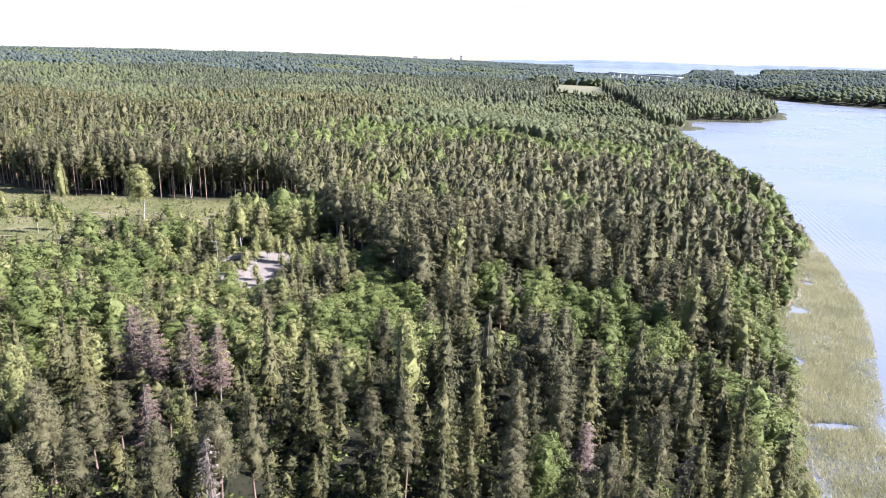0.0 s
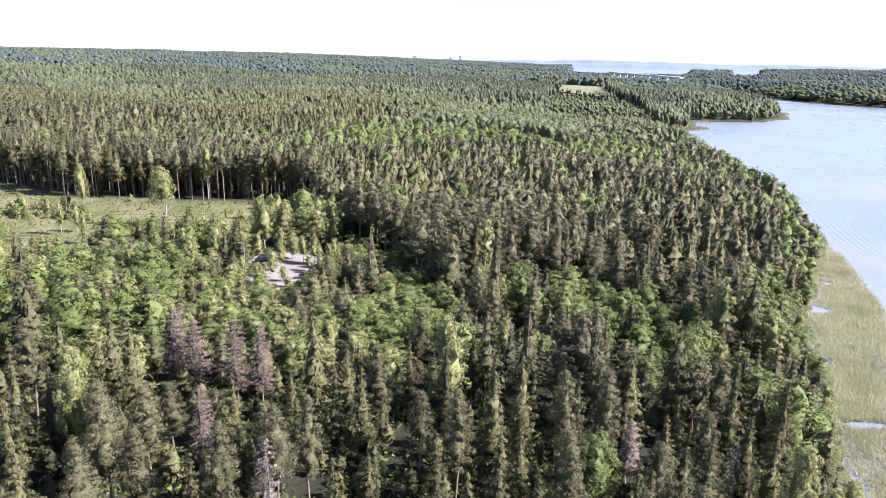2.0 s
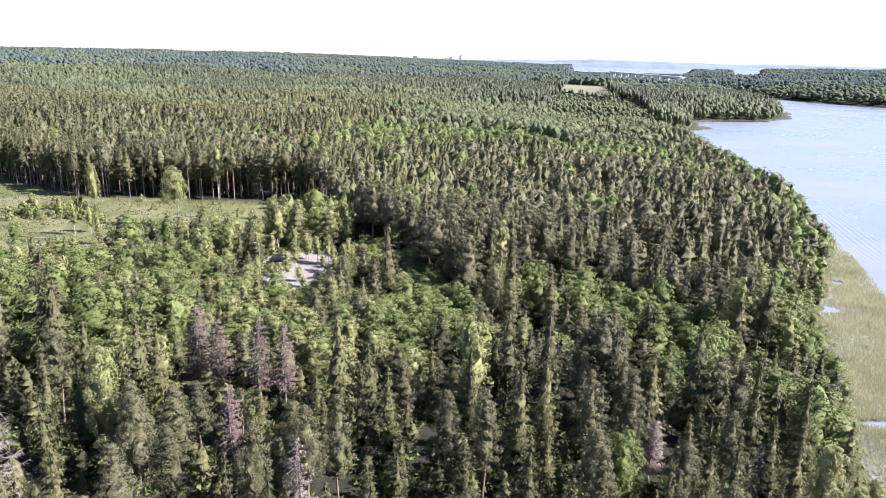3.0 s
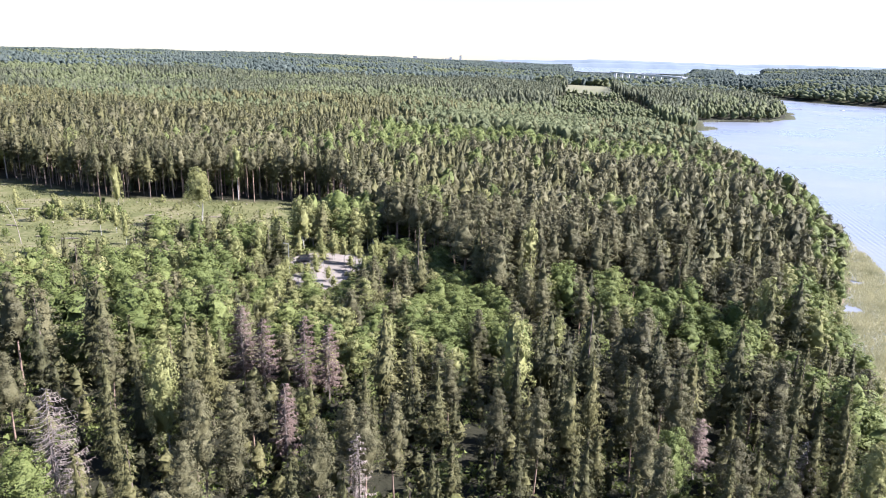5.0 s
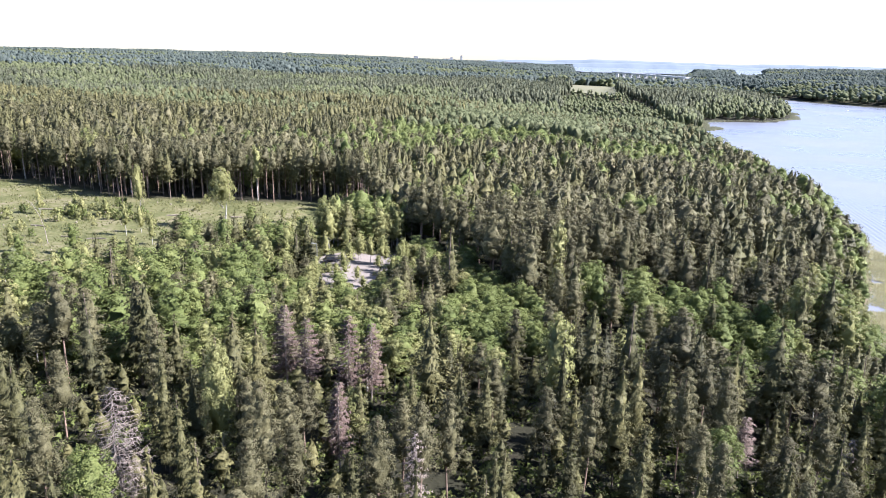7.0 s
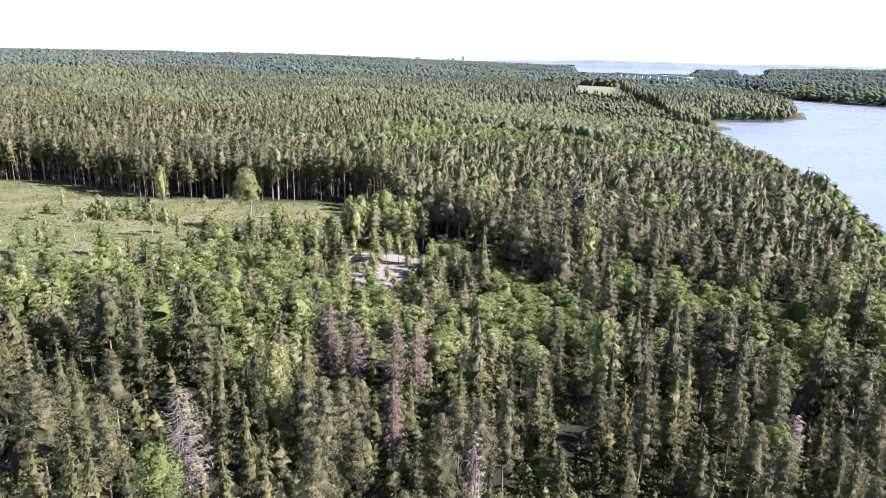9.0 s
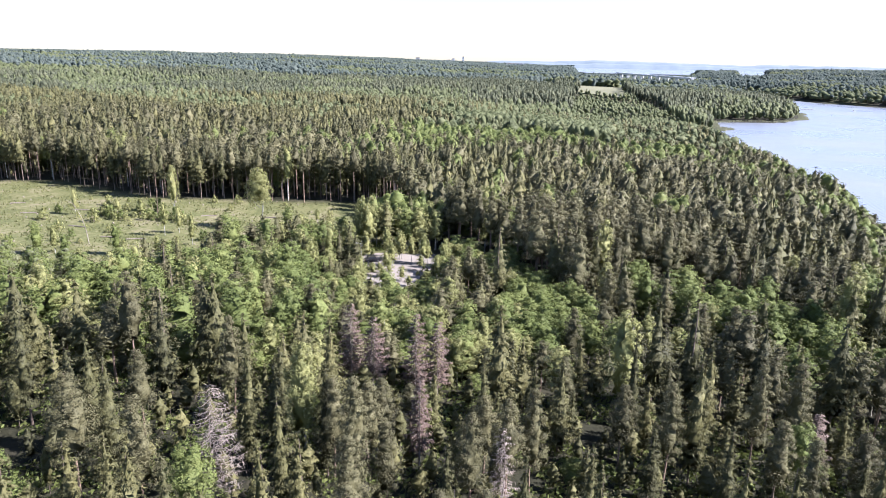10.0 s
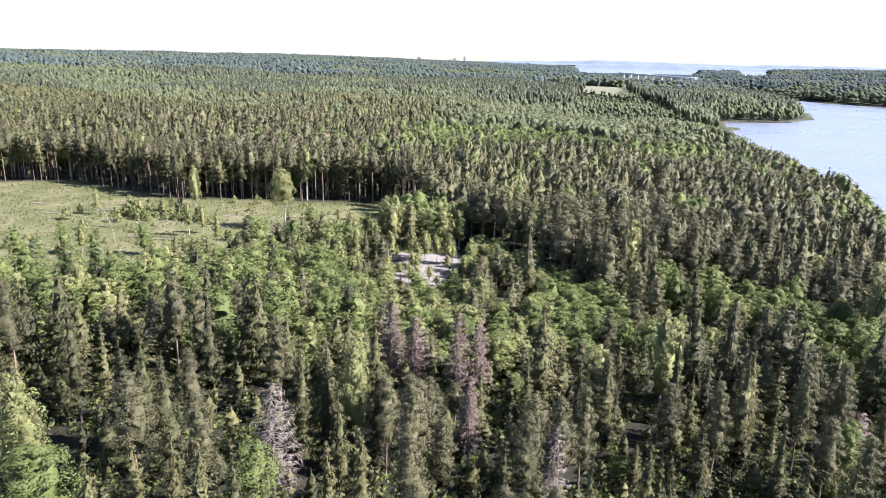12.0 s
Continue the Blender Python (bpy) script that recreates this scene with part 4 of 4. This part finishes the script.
# ---- gravel yard with a car and a lamp post ----
M_GRAVEL = surface("pale_gravel", [(0.3, (0.14, 0.122, 0.104)), (0.55, (0.19, 0.168, 0.146)), (0.75, (0.23, 0.206, 0.182))], 0.35, 9.0, 0.95, 0.4)
bm = bmesh.new()
top = [bm.verts.new((x, y, LOT_Z + 0.07)) for x, y in LOT]
low = [bm.verts.new((x, y, LOT_Z - 0.3)) for x, y in LOT]
bm.faces.new(top)
for i in range(len(LOT)):
    bm.faces.new((top[i], low[i], low[(i + 1) % len(LOT)], top[(i + 1) % len(LOT)]))
bmesh.ops.triangulate(bm, faces=bm.faces[:1])
bmesh.ops.recalc_face_normals(bm, faces=bm.faces)
me = bpy.data.meshes.new("gravel_yard")
bm.to_mesh(me)
bm.free()
me.materials.append(M_GRAVEL)
tagged(new("pavement_gravel", me), "pale gravel parking yard among trees", "yard", kind="structure")


def plain(name, col, rough=0.4, metal=0.0, coat=0.0):
    m, n, l, bsdf = node_mat(name)
    fac = noise_node(n, l, 2.0, 4.0)
    l.new(ramp_node(n, l, fac, [(0.3, tuple(c * 0.88 for c in col)), (0.7, tuple(min(1, c * 1.1) for c in col))]), bsdf.inputs["Base Color"])
    bsdf.inputs["Roughness"].default_value, bsdf.inputs["Metallic"].default_value, bsdf.inputs["Coat Weight"].default_value = rough, metal, coat
    return m


M_CARPAINT, M_GLASS, M_TYRE, M_RIM = plain("dark_car_paint", (0.02, 0.02, 0.024), 0.3, 0.2, 0.8), plain("dark_window_glass", (0.015, 0.02, 0.025), 0.08), plain("tyre_rubber", (0.02, 0.02, 0.02), 0.85), plain("wheel_metal", (0.5, 0.5, 0.5), 0.35, 1.0)
M_LAMPRED, M_LAMPWHITE = plain("red_lens", (0.45, 0.02, 0.02), 0.2), plain("clear_lens", (0.8, 0.8, 0.8), 0.15)
M_STEEL, M_LAMPHEAD = plain("galvanised_steel", (0.45, 0.46, 0.46), 0.45, 0.7), plain("lamp_grey", (0.4, 0.41, 0.41), 0.5)


def box_bm(size, at, bevel=0.0, taper=None):
    bm = bmesh.new()
    bmesh.ops.create_cube(bm, size=1)
    for v in bm.verts:
        k = 1 if taper is None or v.co.z < 0 else taper
        v.co = Vector((v.co.x * size[0] * k + at[0], v.co.y * size[1] * (1 if k == 1 else 0.5 + k / 2) + at[1], v.co.z * size[2] + at[2]))
    if bevel:
        bmesh.ops.bevel(bm, geom=bm.edges[:], offset=bevel, segments=2, affect="EDGES")
    return bm


def bm_part(name, bm, mat, parent, label=""):
    me = bpy.data.meshes.new(name)
    bm.to_mesh(me)
    bm.free()
    me.materials.append(mat)
    return part(name, me, parent, label)


def car(x, y, z, turn):
    ob = new("car")
    ob.matrix_world = pose(x, y, z, 0, 0, turn)
    body = bm_part("body", box_bm((4.6, 1.85, 0.72), (0, 0, 0.68), 0.12), M_CARPAINT, ob)
    cabin = bm_part("cabin", box_bm((2.9, 1.7, 0.62), (-0.3, 0, 1.32), 0.1, 0.76), M_CARPAINT, ob)
    bm_part("side_window", box_bm((2.1, 1.66, 0.36), (-0.3, 0, 1.30), 0.03, 0.9), M_GLASS, ob)
    bm_part("windscreen", box_bm((2.62, 1.4, 0.4), (-0.3, 0, 1.31), 0.03, 0.86), M_GLASS, ob)
    for sx in (-1, 1):
        for sy in (-1, 1):
            bm = bmesh.new()
            bmesh.ops.create_cone(bm, cap_ends=True, segments=16, radius1=0.35, radius2=0.35, depth=0.24)
            bmesh.ops.rotate(bm, verts=bm.verts, matrix=Matrix.Rotation(math.pi / 2, 3, "X"))
            bmesh.ops.translate(bm, verts=bm.verts, vec=(1.4 * sx, 0.86 * sy, 0.35))
            wheel = bm_part("wheel", bm, M_TYRE, ob)
            bm = bmesh.new()
            bmesh.ops.create_cone(bm, cap_ends=True, segments=12, radius1=0.21, radius2=0.18, depth=0.26)
            bmesh.ops.rotate(bm, verts=bm.verts, matrix=Matrix.Rotation(math.pi / 2, 3, "X"))
            bmesh.ops.translate(bm, verts=bm.verts, vec=(1.4 * sx, 0.865 * sy, 0.35))
            bm_part("rim", bm, M_RIM, wheel)
            bm_part("headlight" if sx > 0 else "tail_light", box_bm((0.1, 0.36, 0.16), (2.27 * sx, 0.66 * sy, 0.82), 0.02), M_LAMPWHITE if sx > 0 else M_LAMPRED, ob)
    return tagged(ob, "dark parked estate car on the gravel yard", "car")


car(-58.5, 180.8, LOT_Z + 0.07, 20)
ob = tagged(new("lamp_post"), "tall grey steel lamp post beside the gravel yard", "lamp post")
ob.matrix_world = pose(-60.2, 169.5, gz(-60.2, 169.5))
part("pole", raw_mesh("pole", *tube([(0, 0, -0.3), (0, 0, 1.2), (0, 0, 8.4)], [0.1, 0.09, 0.055], 10), M_STEEL), ob)
part("arm", raw_mesh("arm", *tube([(0, 0, 8.3), (-0.3, 0, 8.5), (-0.9, 0, 8.55)], [0.05, 0.04, 0.035], 8), M_STEEL), ob)
bm_part("lamp_head", box_bm((0.6, 0.26, 0.12), (-1.1, 0, 8.53), 0.03), M_LAMPHEAD, ob, "grey lamp head")

for x, y, h in ((-60.5, 183, 8), (-55, 186.5, 9), (-51, 183.5, 9), (-47.5, 181, 8), (-44, 179, 9), (-53, 178, 7), (-38.5, 164, 7), (-38, 176, 9), (-60, 161, 6), (-63, 175, 8)):
    plant("birch", 1, x, y, h, 0.85, "young birch beside the gravel yard")

for (x0, y0), (x1, y1) in zip(LOT, LOT[1:] + LOT[:1]):
    for s in (0.1, 0.45, 0.8):
        ob = bush(x0 + (x1 - x0) * s + float(rng.normal(0, 0.7)), y0 + (y1 - y0) * s + float(rng.normal(0, 0.7)), float(rng.uniform(0.3, 0.6)), float(rng.uniform(0.8, 1.3)))
        tagged(ob, "leafy bush at the gravel yard's edge", "bush", "bushes round the yard")
for x, y, h in ((-55.5, 171, 3), (-57, 168.5, 3.4), (-54, 173.5, 5.5), (-52.5, 177, 6), (-40, 166.5, 7), (-38.5, 171, 9), (-47, 160, 3), (-58.5, 160, 5), (-52.5, 167, 5.5), (-57.5, 171.5, 2.8), (-49, 164.5, 4.2), (-60, 166.5, 6), (-44.5, 173.5, 4.5), (-43, 180, 6), (-54, 162, 5), (-50.5, 184, 7)):
    plant("birch", 1, x, y, h, 0.9, "young birch beside the gravel yard")

# ---- reeds along the lake ----
rx, ry = rng.uniform(38, 182, 1500000), rng.uniform(20, 385, 1500000)
k = inside(REEDS, rx, ry)
rx, ry = rx[k], ry[k]
k = (np.hypot((rx - 80.5) / 4.5, (ry - 152) / 3.2) > 1) & (np.hypot((rx - 76) / 5.5, (ry - 121.5) / 1.3) > 1)
rim = -gap(REEDS, rx, ry)
k &= rng.random(len(rx)) < np.clip(0.25 + rim / 6 + 0.35 * blotch(rx, ry, 11, 3.0), 0.05, 1)
k &= (np.hypot((rx - 98) / 5, (ry - 187) / 3) > 1) & (np.hypot((rx - 113) / 5, (ry - 212) / 2.5) > 1)
rx, ry = rx[k], ry[k]
nr = len(rx)
a = rng.uniform(0, 6.283, nr)
tall = 0.7 + 0.5 * rng.random(nr) + 0.3 * blotch(rx, ry, 14, 5.0)
P = np.stack([rx, ry, np.maximum(ground_z(rx, ry), -0.3)], 1)
side = np.stack([np.cos(a), np.sin(a), 0 * a], 1) * rng.uniform(0.05, 0.13, (nr, 1))
tip = P + np.stack([rng.normal(-0.2, 0.45, nr), rng.normal(0, 0.45, nr), tall + 0.3], 1)
tagged(new("reeds", raw_mesh("reeds", *loose(np.stack([P - side, P + side, tip], 1)), M_REED, np.repeat(np.clip(0.5 + 0.4 * blotch(rx, ry, 10, 8.0) + rng.normal(0, 0.12, nr), 0, 0.99), 3))),
       "pale straw-green reed bed standing in shallow water", "reeds", kind="stuff")
# a belt of reeds round the bay and the point
qx, qy = rng.uniform(190, 480, 60000), rng.uniform(700, 1010, 60000)
qd = -gap(LAKE, qx, qy)
k = (qd > 0) & (qd < 9 + 7 * blotch(qx, qy, 60, 1.0))
k |= (qd > 0) & (np.hypot((qx - 245) / 22, (qy - 745) / 16) < 1)
qx, qy = qx[k], qy[k]
nq = len(qx)
P = np.stack([qx, qy, np.full(nq, -0.2)], 1)
side = np.stack([np.ones(nq), np.zeros(nq), np.zeros(nq)], 1) * rng.uniform(0.4, 1.0, (nq, 1))
tip = P + np.stack([rng.normal(0, 0.3, nq), rng.normal(0, 0.3, nq), rng.uniform(1.5, 2.6, nq)], 1)
tagged(new("far_reeds", raw_mesh("far_reeds", *loose(np.stack([P - side, P + side, tip], 1)), M_REED, np.repeat(rng.random(nq), 3))),
       "pale reed belt round the far bay and point", "reeds", kind="stuff")
# brown bank where the reeds open
M_BANK = surface("brown_bank", [(0.3, (0.08, 0.06, 0.042)), (0.7, (0.18, 0.135, 0.095))], 0.8, 7.0)
bits = []
for x, y, a, L in ((92, 182, 55, 7), (101, 194, 55, 6), (109, 205, 55, 6)):
    d = np.array((math.cos(radians(a)), math.sin(radians(a)), 0))
    bits.append(tube([np.array((x, y, -0.25)) - d * L, np.array((x, y, 0.0)), np.array((x, y, -0.25)) + d * L], [0.2, 0.7, 0.2], 8))
tagged(new("bank", raw_mesh("bank", *join(bits), M_BANK, smooth=True)), "bare brown earth bank at the water's edge", "bank", kind="structure")
plant("pine", 0, 131, 262, 11.0, 1.1, "dark leaning pine over the lake shore", 8.0)

# ripples of a boat's wake: a sheet of low parallel waves on the water
def wake_sheet(p0, p1, wide, rows, cols):
    s, c = np.meshgrid(np.linspace(0, 1, rows), np.linspace(-1, 1, cols), indexing="ij")
    d = unit(np.array(p1) - np.array(p0))
    bend = 9.0 * s * (1 - s)
    x = p0[0] + (p1[0] - p0[0]) * s + d[1] * (c * wide - bend)
    y = p0[1] + (p1[1] - p0[1]) * s - d[0] * (c * wide - bend)
    swell_at = np.sin(np.pi * s) ** 0.7 * np.cos(np.pi * c / 2) ** 0.8
    z = 0.012 + swell_at * 0.05 * np.sin(c * wide * 2.7 + 1.2 * np.sin(s * 9 + c * 3)) * (0.7 + 0.3 * np.sin(s * 31 + c * 7)) + 0.05 * swell_at
    idx = np.arange(rows * cols).reshape(rows, cols)
    f = np.stack([idx[:-1, :-1], idx[:-1, 1:], idx[1:, 1:], idx[1:, :-1]], -1).reshape(-1, 4)
    return np.stack([x.ravel(), y.ravel(), z.ravel()], 1), f


tagged(new("wake_ripples", raw_mesh("wake", *wake_sheet((146, 226), (182, 372), 13.0, 70, 150), M_WATER, smooth=True)), "low parallel ripples of a boat's wake", "ripples", kind="stuff")

# jetty and boat on the far water
M_PLANK = surface("grey_planks", [(0.3, (0.22, 0.2, 0.18)), (0.7, (0.4, 0.37, 0.34))], 0.5, 5.0)
ob = tagged(new("jetty"), "long low grey wooden jetty at the point", "jetty")
bm_part("deck", box_bm((38, 3, 0.4), (517, 1107, 0.9), 0.05), M_PLANK, ob)
for i in range(7):
    part("post", raw_mesh("post", *tube([(500 + 5.6 * i, 1106, -2.5), (500 + 5.6 * i, 1106, 1.3)], [0.2, 0.2], 6), M_PLANK), ob)
ob = tagged(new("motor_boat"), "small white motor boat out on the lake", "boat")
M_WHITE = plain("white_paint", (0.75, 0.75, 0.73), 0.5)
bm_part("hull", box_bm((6, 2.2, 0.9), (596, 1099, 0.35), 0.3), M_WHITE, ob)
bm_part("cabin", box_bm((2, 1.6, 0.8), (595.4, 1099, 1.1), 0.15), M_GLASS, ob)

# the far meadow: a mown sheet just over the ground
M_MEADOW = surface("mown_meadow", [(0.3, (0.09, 0.095, 0.048)), (0.55, (0.13, 0.127, 0.072)), (0.75, (0.165, 0.152, 0.098))], 0.02, 0.3, 0.9, 0.2)
mv = [(x, y, 22.4 + 0.02 * (y - 930)) for x, y in FAR_MEADOW] + [(x, y, 15.0) for x, y in FAR_MEADOW]
me = raw_mesh("meadow", mv, [(3, 2, 1, 0), (0, 1, 5, 4), (1, 2, 6, 5), (2, 3, 7, 6), (3, 0, 4, 7)], M_MEADOW)
tagged(new("ground_meadow", me), "pale mown meadow among the far woods", "meadow", kind="structure")

# ---- bridge ----
M_CONCRETE = surface("pale_concrete", [(0.3, (0.55, 0.55, 0.55)), (0.7, (0.7, 0.7, 0.69))], 0.05, 1.0, 0.8, 0.1)
B0, B1 = Vector((453, 2088, 36)), Vector((490, 1545, 36))
ob = tagged(new("bridge"), "long pale concrete beam bridge on slender piers", "bridge")
mid, along = (B0 + B1) / 2, (B1 - B0)
turn = Matrix.Translation(mid) @ Matrix.Rotation(math.atan2(along.y, along.x), 4, "Z")
for name, size, at in (("deck", (along.length, 14, 1.2), (0, 0, 0)), ("girder", (along.length, 6, 2.6), (0, 0, -1.9)), ("parapet", (along.length, 0.4, 0.45), (0, 6.8, 0.82)), ("parapet", (along.length, 0.4, 0.45), (0, -6.8, 0.82))):
    bm = box_bm(size, at, 0.1)
    bmesh.ops.transform(bm, matrix=turn, verts=bm.verts)
    bm_part(name, bm, M_CONCRETE, ob)
for i in range(9):
    for s in (-1, 1):
        p = turn @ Vector((along.length * ((i + 0.5) / 9 - 0.5), 2.4 * s, -3))
        q = turn @ Vector((along.length * ((i + 0.5) / 9 - 0.5), 1.6 * s, -3))
        part("pier", raw_mesh("pier", *tube([(q.x, q.y, gz(q.x, q.y) - 1), tuple(p)], [1.6, 2.2], 8), M_CONCRETE), ob)

# ---- far houses ----
M_ROOF = plain("dark_roof", (0.12, 0.09, 0.08), 0.8)


def far_house(x, y, z, w, d, h, name="house", label="", floors=2, cols=6):
    ob = tagged(new(name), label, "house", "far white buildings")
    bm_part("wall", box_bm((w, d, h), (x, y, z + h / 2)), M_WHITE, ob)
    bm = box_bm((w + 0.8, d + 0.8, 1.2), (x, y, z + h + 0.6), 0.0, 0.85)
    bm_part("roof", bm, M_ROOF, ob)
    for r in range(floors):
        for c in range(cols):
            bm_part("window", box_bm((w / cols * 0.45, 0.3, h / floors * 0.45), (x - w / 2 + w * (c + 0.5) / cols, y - d / 2 - 0.1, z + h * (r + 0.5) / floors)), M_GLASS, ob)
    return ob


TOWN = "white apartment block above the far woods"
for px, py, z, w, h in ((-250, 4300, 50, 26, 16), (-232, 4250, 42, 34, 12), (-60, 4300, 40, 30, 16), (-34, 4300, 44, 16, 20), (26, 4300, 46, 12, 30), (120, 4000, 30, 22, 14)):
    far_house(px, py, z, w, 14, h, "apartment_block", TOWN, 4, 6)
for px, py, z, w, h in ((262, 3560, 34, 60, 12), (300, 3560, 38, 34, 10)):
    far_house(px, py, z, w, 20, h, "hall", "long white hall above the far woods", 2, 8)
far_house(197, 1985, 14, 12, 10, 10, "house", "white house among the far trees", 2, 3)
far_house(205, 1205, gz(205, 1205), 16, 9, 6, "house", "pale farmhouse by the distant meadow", 2, 4)
